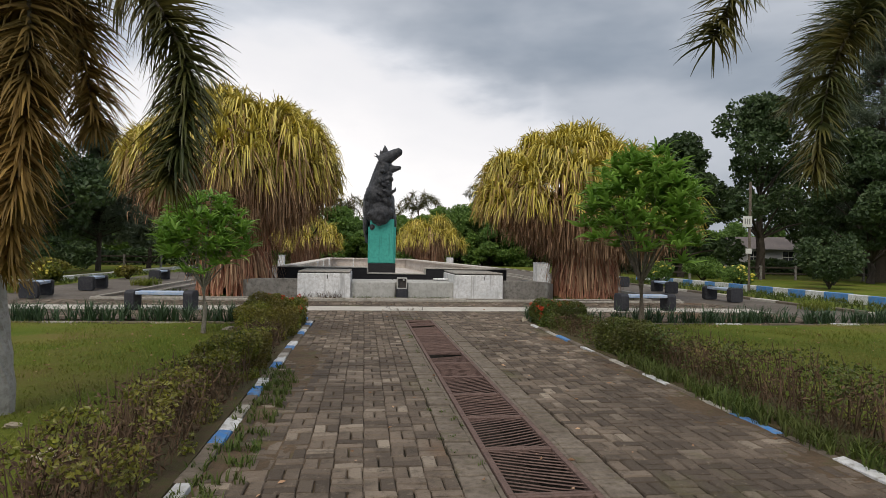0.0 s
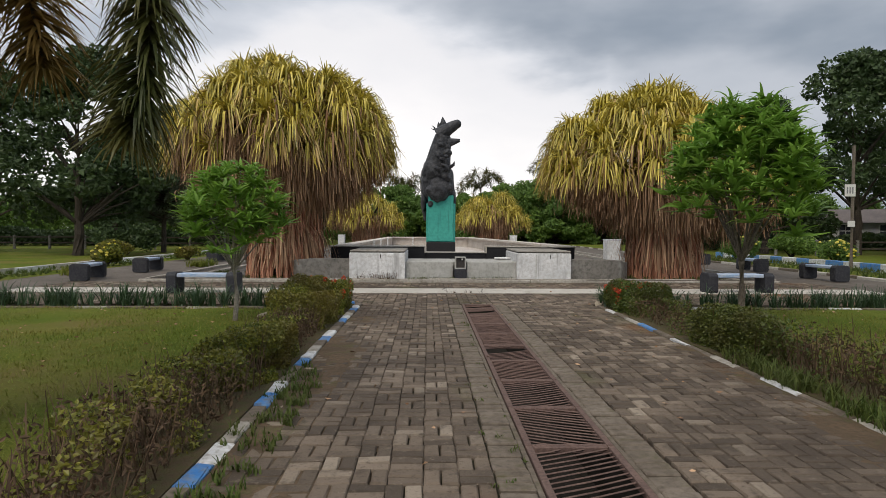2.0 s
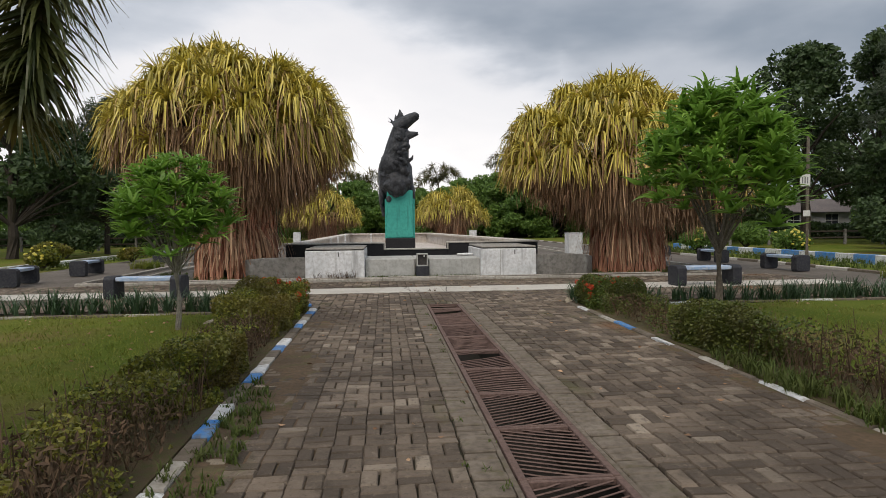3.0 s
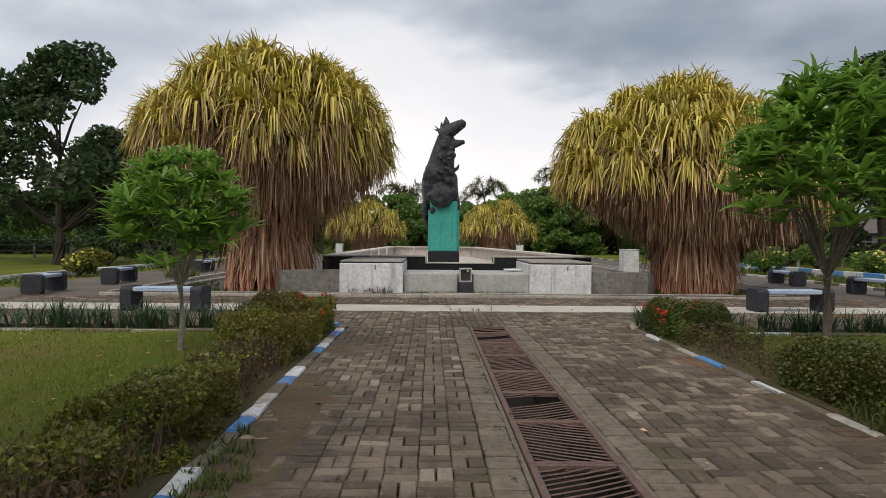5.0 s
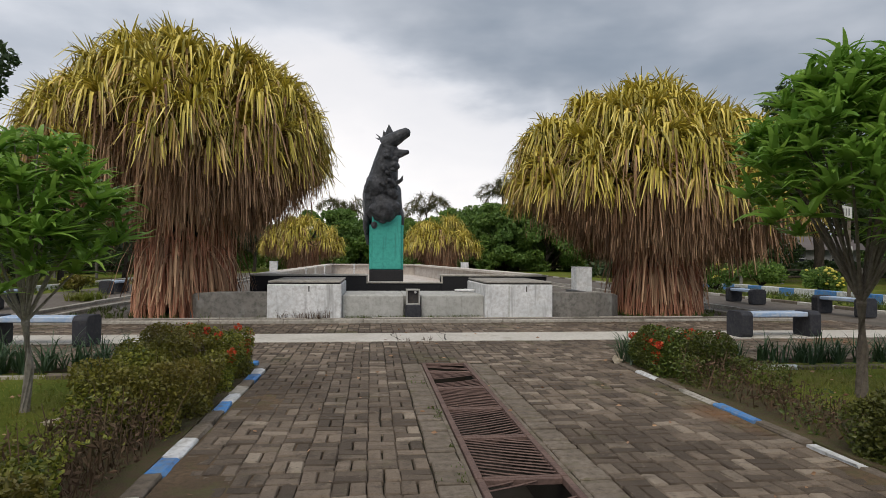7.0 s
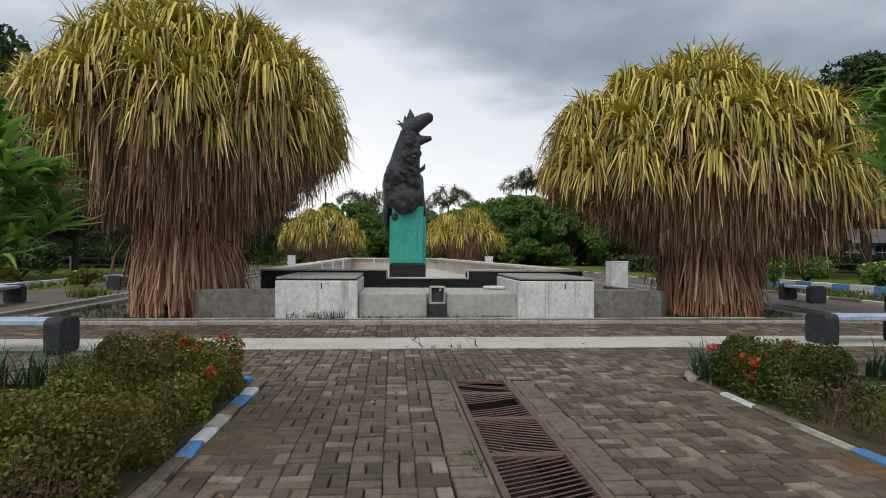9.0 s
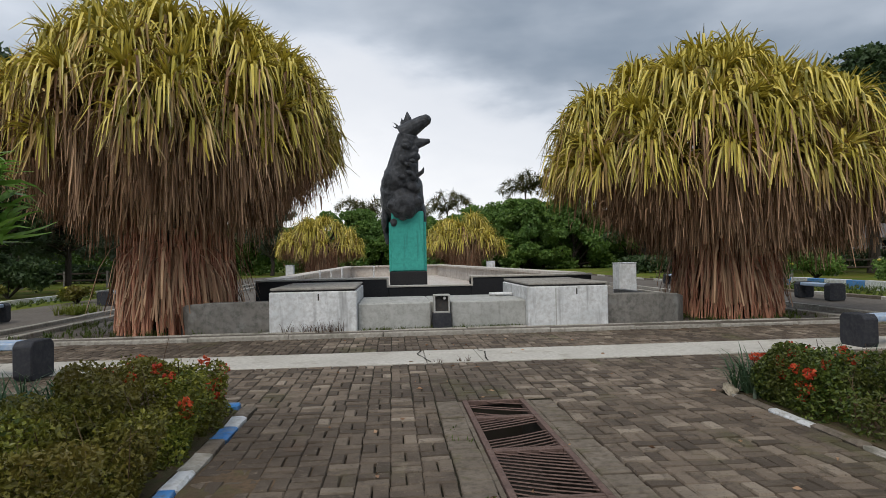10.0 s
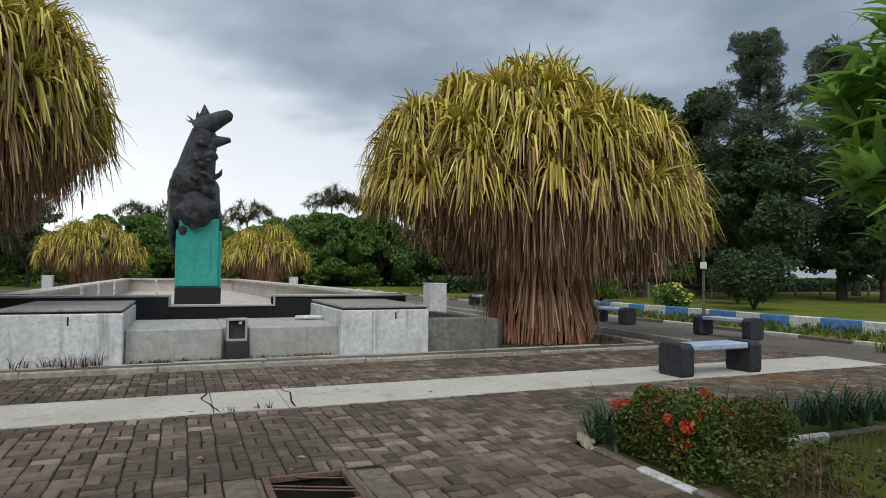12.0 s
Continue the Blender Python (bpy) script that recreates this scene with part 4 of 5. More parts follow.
screw_pine(-4.32, 20.75, "large screw pine with yellow-green crown and red-brown prop roots", 6.6, 3.6, 1.12, 21, 128,
           [(0, 0, 3.95, 2.7, 2.1), (1.0, 0.1, 3.85, 1.9, 1.6), (-1.1, -0.1, 3.85, 1.9, 1.5), (0.1, -0.3, 4.4, 1.7, 1.75)], 105)
screw_pine(7.2, 20.8, "large two-lobed screw pine with yellow-green crown and splayed roots", 5.7, 2.8, 1.08, 33, 128,
           [(-0.6, 0, 3.45, 2.1, 2.0), (-1.8, 0.1, 3.3, 1.55, 1.45), (-0.4, -0.2, 3.95, 1.25, 1.55), (1.8, -0.2, 2.8, 1.55, 1.35), (0.7, -0.6, 3.2, 1.8, 1.6)], 105, 1.0, 1.1, 0.60, 0.6)
screw_pine(-5.4, 56.0, "smaller screw pine beyond the end of the pool", 5.0, 2.2, 1.2, 45, 46, [(0, 0, 2.5, 2.4, 1.9), (-1.2, 0, 2.0, 1.8, 1.4), (1.2, 0, 2.1, 1.6, 1.2)], 44, 1.3, 0.8, 0.3, 0.0, 1.0)
screw_pine(5.6, 56.0, "smaller screw pine beyond the end of the pool", 5.0, 2.2, 1.3, 47, 44, [(0, 0, 2.6, 2.0, 1.8), (-1.1, 0, 2.2, 1.6, 1.3), (1.1, 0, 2.1, 1.7, 1.1)], 44, 1.3, 0.8, 0.3, 0.0, 1.0)

# ---- small leafy trees by the path ----


def whorl_tree(x, y, label, height, spread, base_z, seed, whorls, leaf):
    e = thing("leafy_sapling", x, y, 0, label, "small tree", "small trees on the lawns")
    rng = np.random.default_rng(seed)
    bm = bmesh.new()
    fork = base_z * 0.85
    tube(bm, [(0, 0, -0.05), (0.03, 0.02, fork * 0.5), (0, 0, fork), (0.02, 0, fork * 1.25)], [0.062 * spread, 0.052 * spread, 0.046 * spread, 0.030 * spread], 8)
    tips = []
    for k in range(whorls):
        a = rng.uniform(0, 2 * np.pi)
        u = rng.uniform(0, 1)
        r = spread * rng.uniform(0.02, 1.0) ** 0.45
        top = height - 0.42 * (height - base_z) * (r / spread) ** 2
        bot = base_z + 0.25 * (height - base_z) * (1 - r / spread)
        z = bot + (top - bot) * u ** 0.42
        tips.append((r * math.cos(a), r * math.sin(a), z))
    tips = np.array(tips)
    bark = M_PALEBARK if spread < 0.9 else M_BARK
    part("trunk", bm, bark, e)
    for q in tips[:: max(1, whorls // 18)]:
        mid = (q[0] * 0.5, q[1] * 0.5, fork + (q[2] - fork) * 0.6)
        part("limb", tube(bmesh.new(), [(0, 0, fork), mid, tuple(q)], [0.020 * spread, 0.014 * spread, 0.006], 6), bark, e)
    per = 15
    base = np.repeat(tips, per, 0)
    n = len(base)
    v, f = ribbons(base, rng.uniform(0, 2 * np.pi, n), rng.uniform(0.0, 1.2, n), rng.uniform(-0.8, 0.5, n), leaf * rng.uniform(0.75, 1.3, n), leaf * rng.uniform(0.17, 0.25, n), np.full(n, 0.6), 4, 0.9, rng.normal(0, 0.3, n))
    sheet("crown", v, f, M_FRESH, e)
    return e


whorl_tree(-2.95, 11.3, "young tree with bright green whorled leaves and thin trunk", 2.42, 0.74, 0.92, 5, 165, 0.26)
whorl_tree(4.85, 11.3, "small tree with dense bright green whorled leaves", 3.45, 1.05, 1.1, 9, 215, 0.35)

# ---- hedges ----


def hedge(runs, seed, label):
    """Clipped bushes: runs of (from, to, height, density, dryness)."""
    rng = np.random.default_rng(seed)
    for y0, y1, h, dense, dry, flowers, x0, x1 in runs:
        e = thing("hedge_bush", (x0 + x1) / 2, (y0 + y1) / 2, 0, "dry brown twiggy hedge bush along the kerb" if dry > 0.6 else label + (" and red flowers" if flowers else ""), "hedge", "hedges along the path")
        w, l = (x1 - x0) / 2, (y1 - y0) / 2
        n = int(26000 * dense * l)
        p = rng.uniform(-1, 1, (n * 2, 3))
        keep = (np.abs(p[:, 0]) ** 4 + np.abs(p[:, 1]) ** 6 + np.clip(p[:, 2], 0, 1) ** 5) < 1.0
        shell = np.maximum(np.maximum(np.abs(p[:, 0]), np.abs(p[:, 1])), p[:, 2])
        keep &= rng.uniform(0, 1, n * 2) < np.clip(shell * 1.5 - 0.35, 0.1, 1)
        p = p[keep][:n]
        q = np.stack([p[:, 0] * w, p[:, 1] * l, (p[:, 2] * 0.5 + 0.5) * h], 1)
        lump = np.array([noise.noise(Vector((a * 2.4 + seed, b * 2.4 + y0, c * 2.4))) for a, b, c in q])
        q *= (1 + 0.42 * lump)[:, None]
        q[:, 2] = np.maximum(q[:, 2], 0.02)
        if dry < 0.95:
            m = q[lump > -0.25 + 0.5 * dry]
            v, f = scatter_leaves(m, 0.036, rng, 0.6, 0.6)
            sheet("foliage", v, f, M_HEDGE_B if x0 > 0 else M_HEDGE, e)
        k = int(150 * l * (0.4 + 2.2 * dry) * min(1.0, 0.35 + dense))
        tb = np.stack([rng.uniform(-w * 0.85, w * 0.85, k), rng.uniform(-l, l, k), np.zeros(k)], 1)
        v, f = ribbons(tb, rng.uniform(0, 6.28, k), rng.uniform(0.9, 1.5, k), rng.uniform(0.7, 1.4, k), h * rng.uniform(0.6, 1.45, k), rng.uniform(0.006, 0.012, k), np.full(k, 0.5), 3, 0.6)
        tagged(sheet("twig_mass", v, f, M_TWIG, e, "brown dry twigs"), kind="stuff")
        if dry > 0.3:
            k = int(2600 * l * dry * min(1.0, 0.2 + dense))
            tb = np.stack([rng.uniform(-w, w, k), rng.uniform(-l, l, k), h * rng.uniform(0.1, 1.05, k)], 1)
            v, f = scatter_leaves(tb, 0.05, rng, 0.8, 0.4)
            sheet("dry_foliage", v, f, M_TWIG, e, "withered brown leaves")
        for i in range(flowers):
            if i % 2:
                fx, fy, fz = rng.uniform(-0.9, 0.9) * w, rng.uniform(-0.7 if flowers > 10 else 0.0, 0.95) * l, h * rng.uniform(0.92, 1.02)
            else:
                fx, fy, fz = w * rng.uniform(0.92, 1.0) * (1 if x0 < 0 else -1), rng.uniform(-0.7 if flowers > 10 else 0.0, 0.95) * l, h * rng.uniform(0.3, 0.9)
            d = rng.normal(size=(40, 3))
            d *= (0.048 * rng.uniform(0.6, 1, 40) / np.linalg.norm(d, axis=1))[:, None]
            v, f = scatter_leaves(d + np.array([fx, fy, fz]), 0.03, rng, 0.8, 0.7)
            sheet("flower_head", v, f, M_RED, e, "red flower cluster")


hedge([(11.9, 13.45, 0.54, 1.3, 0.0, 16, -2.35, -1.42), (10.4, 11.9, 0.48, 1.2, 0.05, 0, -2.3, -1.42), (8.9, 10.4, 0.36, 0.35, 0.9, 0, -2.05, -1.45), (7.0, 8.9, 0.40, 1.1, 0.2, 0, -2.1, -1.42), (5.6, 7.0, 0.38, 0.6, 0.7, 0, -2.15, -1.46), (3.4, 5.6, 0.42, 0.45, 0.85, 0, -2.15, -1.46)], 3, "clipped hedge bush with yellow-green leaves")
hedge([(12.3, 13.35, 0.46, 1.3, 0.0, 22, 3.30, 4.25), (11.2, 12.3, 0.30, 0.35, 0.5, 0, 3.35, 4.1), (9.7, 11.2, 0.22, 0.08, 0.94, 0, 3.4, 4.0), (8.2, 9.7, 0.46, 1.25, 0.1, 0, 3.36, 4.15), (6.6, 8.2, 0.46, 0.22, 0.94, 0, 3.45, 4.1), (4.9, 6.6, 0.50, 0.28, 0.92, 0, 3.45, 4.1), (3.0, 4.9, 0.45, 0.4, 0.8, 0, 3.45, 4.1)], 6, "clipped hedge bush with dark green leaves")


def tufts(name, x0, x1, y0, y1, n, h, material, label, category, seed, width=0.022):
    rng = np.random.default_rng(seed)
    c = np.stack([rng.uniform(x0, x1, n), rng.uniform(y0, y1, n), np.zeros(n)], 1)
    per = 9
    base = np.repeat(c, per, 0) + rng.normal(0, 0.02, (n * per, 3)) * (1, 1, 0)
    k = n * per
    v, f = ribbons(base, rng.uniform(0, 6.28, k), rng.uniform(0.9, 1.45, k), rng.uniform(-0.7, 0.9, k), h * rng.uniform(0.6, 1.25, k), width * rng.uniform(0.7, 1.3, k), rng.uniform(0.5, 0.8, k), 4, 0.85)
    return tagged(sheet(name, v, f, material), label, category, kind="stuff")


tufts("lily_row_west", -11.2, -2.3, 13.12, 13.55, 190, 0.46, M_LILY, "row of dark green strap-leaved lilies behind the lawn", "lily plants", 4)
tufts("lily_row_east", 4.0, 12.8, 13.12, 13.55, 190, 0.42, M_LILY, "row of dark green strap-leaved lilies behind the lawn", "lily plants", 5)
tufts("lily_corner", 3.3, 3.75, 13.2, 13.6, 26, 0.42, M_LILY, "clump of dark strap leaves at the hedge corner", "lily plants", 6)
tufts("kerb_weeds_west", -1.36, -0.98, 3.0, 8.2, 170, 0.09, M_WEED, "green weeds growing along the kerb", "weeds", 7, 0.012)
tufts("kerb_weeds_east", 3.2, 3.5, 3.0, 8.6, 240, 0.20, M_WEED, "long green grass growing along the kerb", "weeds", 8, 0.012)
tufts("drain_weeds", 0.36, 0.6, 4.0, 13.0, 28, 0.03, M_WEED, "tiny weeds between the border blocks", "weeds", 9, 0.008)
tufts("basin_weeds", -0.6, 2.4, 19.12, 19.26, 150, 0.12, M_WEED, "green weeds at the foot of the wall", "weeds", 10, 0.012)
tufts("verge_grass", 13.5, 16.3, 13.0, 40.0, 900, 0.2, M_WEED, "rough green grass on the verge", "weeds", 11, 0.02)
tufts("verge_grass_west", -13.1, -11.7, 14.0, 40.0, 500, 0.16, M_WEED, "rough green grass on the verge", "weeds", 12, 0.02)
tufts("bed_weeds_west", -6.8, -2.4, 19.3, 22.5, 260, 0.14, M_WEED, "short grass in the planting bed", "weeds", 13, 0.014)
tufts("bed_weeds_east", 5.9, 8.6, 19.3, 22.5, 200, 0.14, M_WEED, "short grass in the planting bed", "weeds", 14, 0.014)
for i, (x, y, r) in enumerate(((-10.6, 21.0, 0.4), (12.6, 16.6, 0.35), (-8.6, 25.5, 0.45))):
    tufts("grass_clump", x - r, x + r, y - r, y + r, 60, 0.35, M_BLADE, "clump of tall green grass in the paving", "grass clump", 20 + i, 0.015)

tufts("dry_weeds", -1.95, -0.9, 19.02, 19.09, 16, 0.3, M_TWIG, "dry dark weeds against the pump box", "weeds", 15, 0.012)
tufts("crack_weeds", 0.5, 1.3, 15.74, 15.80, 3, 0.10, M_TWIG, "small weeds in the crack of the concrete band", "weeds", 16, 0.01)


def litter(name, x0, x1, y0, y1, n, z, seed, label):
    rng = np.random.default_rng(seed)
    p = np.stack([rng.uniform(x0, x1, n), rng.uniform(y0, y1, n), np.full(n, z)], 1)
    v, f = scatter_leaves(p, 0.05, rng, 0.12, 0.5)
    tagged(sheet(name, v, f, M_SCREWOLD), label, "fallen leaves", kind="stuff")


litter("fallen_leaves_west", -6.5, -2.2, 5.0, 12.8, 150, 0.05, 3, "dry brown leaves fallen on the lawn")
litter("fallen_leaves_east", 4.2, 8.5, 5.0, 12.8, 120, 0.05, 4, "dry brown leaves fallen on the lawn")
litter("fallen_leaves_path", -1.1, 3.1, 4.0, 18.4, 110, 0.012, 5, "small dry leaves fallen on the bricks")


def rail_fence(name, x0, x1, y, n):
    e = thing("rail_fence", (x0 + x1) / 2, y, -0.06, "low dark rail fence beyond the plaza", "fence", "fences round the park")
    l = x1 - x0
    for i in range(n + 1):
        x = -l / 2 + l * i / n
        part("post", box(x - 0.07, x + 0.07, -0.07, 0.07, 0, 1.0, 0.01), M_DARKWALL, e)
    for z in (0.45, 0.85):
        part("rail", box(-l / 2, l / 2, -0.04, 0.04, z - 0.05, z + 0.05, 0.01), M_DARKBARK, e)


rail_fence("west", -44.0, -14.5, 46.5, 12)
rail_fence("east", 19.0, 50.0, 40.0, 12)


def dirt_drift(name, x0, x1, y0, y1, seed):
    """Soil washed over the bricks, thinning out to an uneven edge."""
    nx, ny = 26, 120
    v = []
    for j in range(ny):
        for i in range(nx):
            u, w = i / (nx - 1), j / (ny - 1)
            x, y = x0 + (x1 - x0) * u, y0 + (y1 - y0) * w
            side = 1 - u
            end = min(1, 6 * w, 6 * (1 - w))
            n1 = noise.noise(Vector((x * 1.6 + seed, y * 0.9, 3.0))) + 0.5 * noise.noise(Vector((x * 5, y * 5, seed))) + 0.3 * noise.noise(Vector((x * 16, y * 16, seed)))
            v.append((x, y, -0.024 + 0.026 * side * end + 0.020 * n1))
    f = [(j * nx + i, j * nx + i + 1, (j + 1) * nx + i + 1, (j + 1) * nx + i) for j in range(ny - 1) for i in range(nx - 1)]
    tagged(sheet(name, v, f, M_DIRT, None, "", True), "brown soil washed over the edge of the brick path", "soil", kind="structure")


dirt_drift("soil_drift_west", KERB_L + 0.005, KERB_L + 1.0, 2.0, 12.4, 2)
dirt_drift("soil_drift_east", KERB_R - 0.005, KERB_R - 0.5, 3.0, 10.5, 6)

# loose stones on the lawn
for i, (x, y, sx, sy, sz) in enumerate(((-2.3, 4.8, 0.17, 0.10, 0.06), (-3.0, 5.65, 0.07, 0.05, 0.03), (-2.45, 10.9, 0.16, 0.12, 0.04), (-2.2, 11.5, 0.14, 0.12, 0.045), (-2.65, 11.9, 0.12, 0.08, 0.04), (3.25, 13.58, 0.13, 0.06, 0.04))):
    b = bmesh.new()
    blob(b, (0, 0, 0.02), (sx, sy, sz), 3, 0.2, i * 3.1, 0.5)
    ob = tagged(part("stone", b, M_ROCK, None, "", False), "pale broken stone lying on the grass", "stone", "loose stones")
    ob.matrix_basis = pose(x, y, 0.0, 0, 0, i * 50)

# ---- palms beside the path ----


def frond(root, ways, seed, material, parent, width=0.55, stem_r=0.025, label="", count=1100, leaf=1.0):
    """A plume-like palm frond: a curved stem with leaflets all round it."""
    rng = np.random.default_rng(seed)
    pts = [Vector(root)] + [Vector(w) for w in ways]
    fine = []
    m = len(pts)
    for i in range(m - 1):
        p0, p1, p2, p3 = pts[max(i - 1, 0)], pts[i], pts[i + 1], pts[min(i + 2, m - 1)]
        for k in range(8):
            t = k / 8
            fine.append(0.5 * ((2 * p1) + (p2 - p0) * t + (2 * p0 - 5 * p1 + 4 * p2 - p3) * t * t + (3 * p1 - p0 - 3 * p2 + p3) * t ** 3))
    fine.append(pts[-1])
    bm = bmesh.new()
    tube(bm, fine, [stem_r * (1 - 0.85 * i / len(fine)) + 0.003 for i in range(len(fine))], 6)
    stem = part("frond", bm, M_BARK, parent, label)
    n = count
    s = rng.uniform(0.10, 1.0, n)
    idx = np.clip((s * (len(fine) - 1)).astype(int), 0, len(fine) - 2)
    F = np.array([tuple(p) for p in fine])
    fr = s * (len(fine) - 1) - idx
    base = F[idx] * (1 - fr)[:, None] + F[idx + 1] * fr[:, None]
    d = F[idx + 1] - F[idx]
    d /= np.linalg.norm(d, axis=1)[:, None] + 1e-9
    q = rng.normal(size=(n, 3))
    q -= d * np.sum(q * d, 1)[:, None]
    q /= np.linalg.norm(q, axis=1)[:, None] + 1e-9
    way = q * 1.0 + d * 0.5 + np.array([0, 0, -0.15])
    way /= np.linalg.norm(way, axis=1)[:, None]
    az = np.arctan2(way[:, 1], way[:, 0])
    e0 = np.arcsin(np.clip(way[:, 2], -1, 1))
    ln = width * rng.uniform(0.7, 1.15, n) * (1 - 0.35 * s ** 3)
    v, f = ribbons(base, az, e0, np.clip(e0 - rng.uniform(0.15, 0.7, n), -1.5, 1.2), ln, leaf * rng.uniform(0.018, 0.034, n), np.full(n, 0.6), 4, 0.85, rng.normal(0, 0.6, n))
    sheet("leaf_plume", v, f, material, stem)
    return stem


def foxtail_palm(x, y, h, fronds, seed, label):
    e = thing("foxtail_palm", x, y, 0, label, "palm tree", "palms beside the path")
    bm = bmesh.new()
    zs = [h * k / 14 for k in range(15)]
    tube(bm, [(0.02 * math.sin(k), 0.02 * math.cos(k), z - 0.03) for k, z in enumerate(zs)], [0.17 - 0.05 * min(k / 4, 1) + 0.006 * (k % 2) for k in range(15)], 14)
    part("trunk", bm, M_PALMBARK, e, "pale whitewashed trunk")
    for i, (ways, mt) in enumerate(fronds):
        frond((0, 0, h - 0.05), ways, seed + i, mt, e)
    return e


foxtail_palm(-3.42, 6.1, 3.9, [
    ([(0.6, -0.1, 4.05), (1.28, -0.25, 3.65), (1.62, -0.3, 3.05), (1.62, -0.3, 2.45), (1.5, -0.3, 2.0)], M_PALM),
    ([(0.25, -0.25, 3.9), (0.45, -0.5, 3.2), (0.5, -0.6, 2.2), (0.42, -0.6, 1.35)], M_PALMDRY),
    ([(0.0, -0.3, 3.9), (0.1, -0.6, 3.1), (0.12, -0.7, 2.1), (0.1, -0.7, 1.25)], M_PALMDRY),
    ([(0.35, -0.05, 3.95), (0.66, -0.1, 3.4), (0.85, -0.1, 2.5)], M_PALMDRY),
    ([(0.1, -0.15, 3.9), (0.2, -0.3, 3.2), (0.25, -0.35, 2.2), (0.2, -0.35, 1.3)], M_PALMDRY),
    ([(-0.2, -0.3, 3.9), (-0.3, -0.5, 3.2), (-0.3, -0.5, 2.2), (-0.25, -0.5, 1.5)], M_PALMDRY),
    ([(0.35, -0.4, 3.85), (0.62, -0.75, 3.3), (0.66, -0.85, 2.5), (0.6, -0.85, 1.8)], M_PALMDRY),

    ([(-0.5, -0.4, 4.2), (-1.2, -0.8, 3.9), (-1.7, -1.2, 2.9)], M_PALM),
    ([(-0.4, 0.5, 4.2), (-1.0, 1.2, 4.0), (-1.5, 1.8, 3.1)], M_PALM),
    ([(0.2, -0.5, 4.4), (0.35, -1.3, 4.6), (0.5, -2.1, 4.1)], M_PALM),
], 50, "foxtail palm with whitewashed trunk and brown drooping fronds")
foxtail_palm(6.0, 6.5, 4.3, [
    ([(-0.5, -0.2, 4.5), (-1.2, -0.5, 4.1), (-1.75, -0.65, 3.3), (-1.95, -0.7, 2.3)], M_PALM),
    ([(-0.7, -0.5, 4.85), (-1.7, -0.9, 4.95), (-2.6, -1.0, 4.5), (-3.2, -1.0, 3.4)], M_PALM),
    ([(0.5, 0.4, 4.7), (1.2, 0.9, 4.3), (1.6, 1.2, 3.2)], M_PALM),
    ([(0.4, -0.5, 4.7), (0.9, -1.2, 4.3), (1.2, -1.7, 3.3)], M_PALM),
    ([(-0.1, 0.6, 4.7), (-0.2, 1.4, 4.4), (-0.2, 2.0, 3.6)], M_PALM),
], 70, "foxtail palm with arching plume-like fronds")

# ---- pole with signboards ----
pole = thing("sign_pole", 15.85, 24.75, 0.0, "slim weathered pole with small white signboards", "pole")
b = bmesh.new()
tube(b, [(0, 0, -0.06), (0, 0, 2.2), (0.01, 0, 4.65)], [0.065, 0.06, 0.055], 10)
part("shaft", b, M_BARK, pole)
part("signboard", box(-0.36, 0.05, -0.09, -0.066, 2.75, 3.2, 0.006), M_SIGN, pole, "white board with faded print")
for k in range(3):
    part("print", box(-0.29 + 0.1 * k, -0.24 + 0.1 * k, -0.0945, -0.0905, 2.86, 3.1), M_INK, pole)
part("small_board", box(-0.22, 0.06, -0.09, -0.066, 1.62, 1.84, 0.006), M_SIGN, pole)

# ---- background trees and shrubs ----


def crown_mesh(name, blobs, count, size, seed, material, parent, aspect=0.6):
    rng = np.random.default_rng(seed)
    vol = np.array([b[3] * b[4] * b[5] for b in blobs]) ** 0.7
    pick = rng.choice(len(blobs), count, p=vol / vol.sum())
    B = np.array(blobs)[pick]
    d = rng.normal(size=(count, 3))
    d /= np.linalg.norm(d, axis=1)[:, None]
    r = rng.uniform(0.35, 1, count) ** 0.5
    p = B[:, :3] + d * B[:, 3:] * r[:, None]
    gap = np.array([noise.noise(Vector(q) * (0.9 / max(size * 3, 0.4)) + Vector((seed, 0, 0))) for q in p.tolist()])
    p = p[gap > -0.30]
    v, f = scatter_leaves(p, size, rng, 0.7, aspect)
    return sheet(name, v, f, material, parent)


def broad_tree(x, y, h, w, seed, label, material, trunk_h=0.28, leaf=0.3, count=7000, kind_name="broadleaf_tree", cat="tree"):
    e = thing(kind_name, x, y, -0.05, label, cat, "background trees")
    rng = random.Random(seed)
    bm = bmesh.new()
    t0 = h * trunk_h
    tube(bm, [(0, 0, 0), (0.1, 0, t0 * 0.6), (0, 0.1, t0), (0.1, 0, h * 0.75)], [0.028 * h, 0.022 * h, 0.019 * h, 0.006 * h], 8)
    blobs = []
    for k in range(34):
        a = rng.uniform(0, 6.28)
        z = t0 * 1.15 + (h * 0.95 - t0 * 1.15) * rng.uniform(0, 1) ** 0.85
        rel = (z - t0) / (h - t0)
        reach = w * (0.95 - 0.75 * max(rel - 0.35, 0) / 0.65) * rng.uniform(0.25, 1.0)
        s = w * rng.uniform(0.15, 0.31)
        c = (reach * math.cos(a), reach * math.sin(a), z)
        blobs.append((*c, s, s, s * rng.uniform(0.55, 0.85)))
        zb = max(t0 * 0.85, z - reach * 0.75 - 0.1 * h)
        tube(bm, [(0.05, 0.05, min(zb, h * 0.72)), (c[0] * 0.5, c[1] * 0.5, (z + zb) * 0.5 + 0.06 * reach), c], [0.008 * h, 0.005 * h, 0.0015 * h], 5)
    blobs.append((0, 0, h - w * 0.25, w * 0.28, w * 0.28, w * 0.24))
    part("trunk", bm, M_DARKBARK, e)
    crown_mesh("crown", blobs, count, leaf, seed, material, e)
    return e


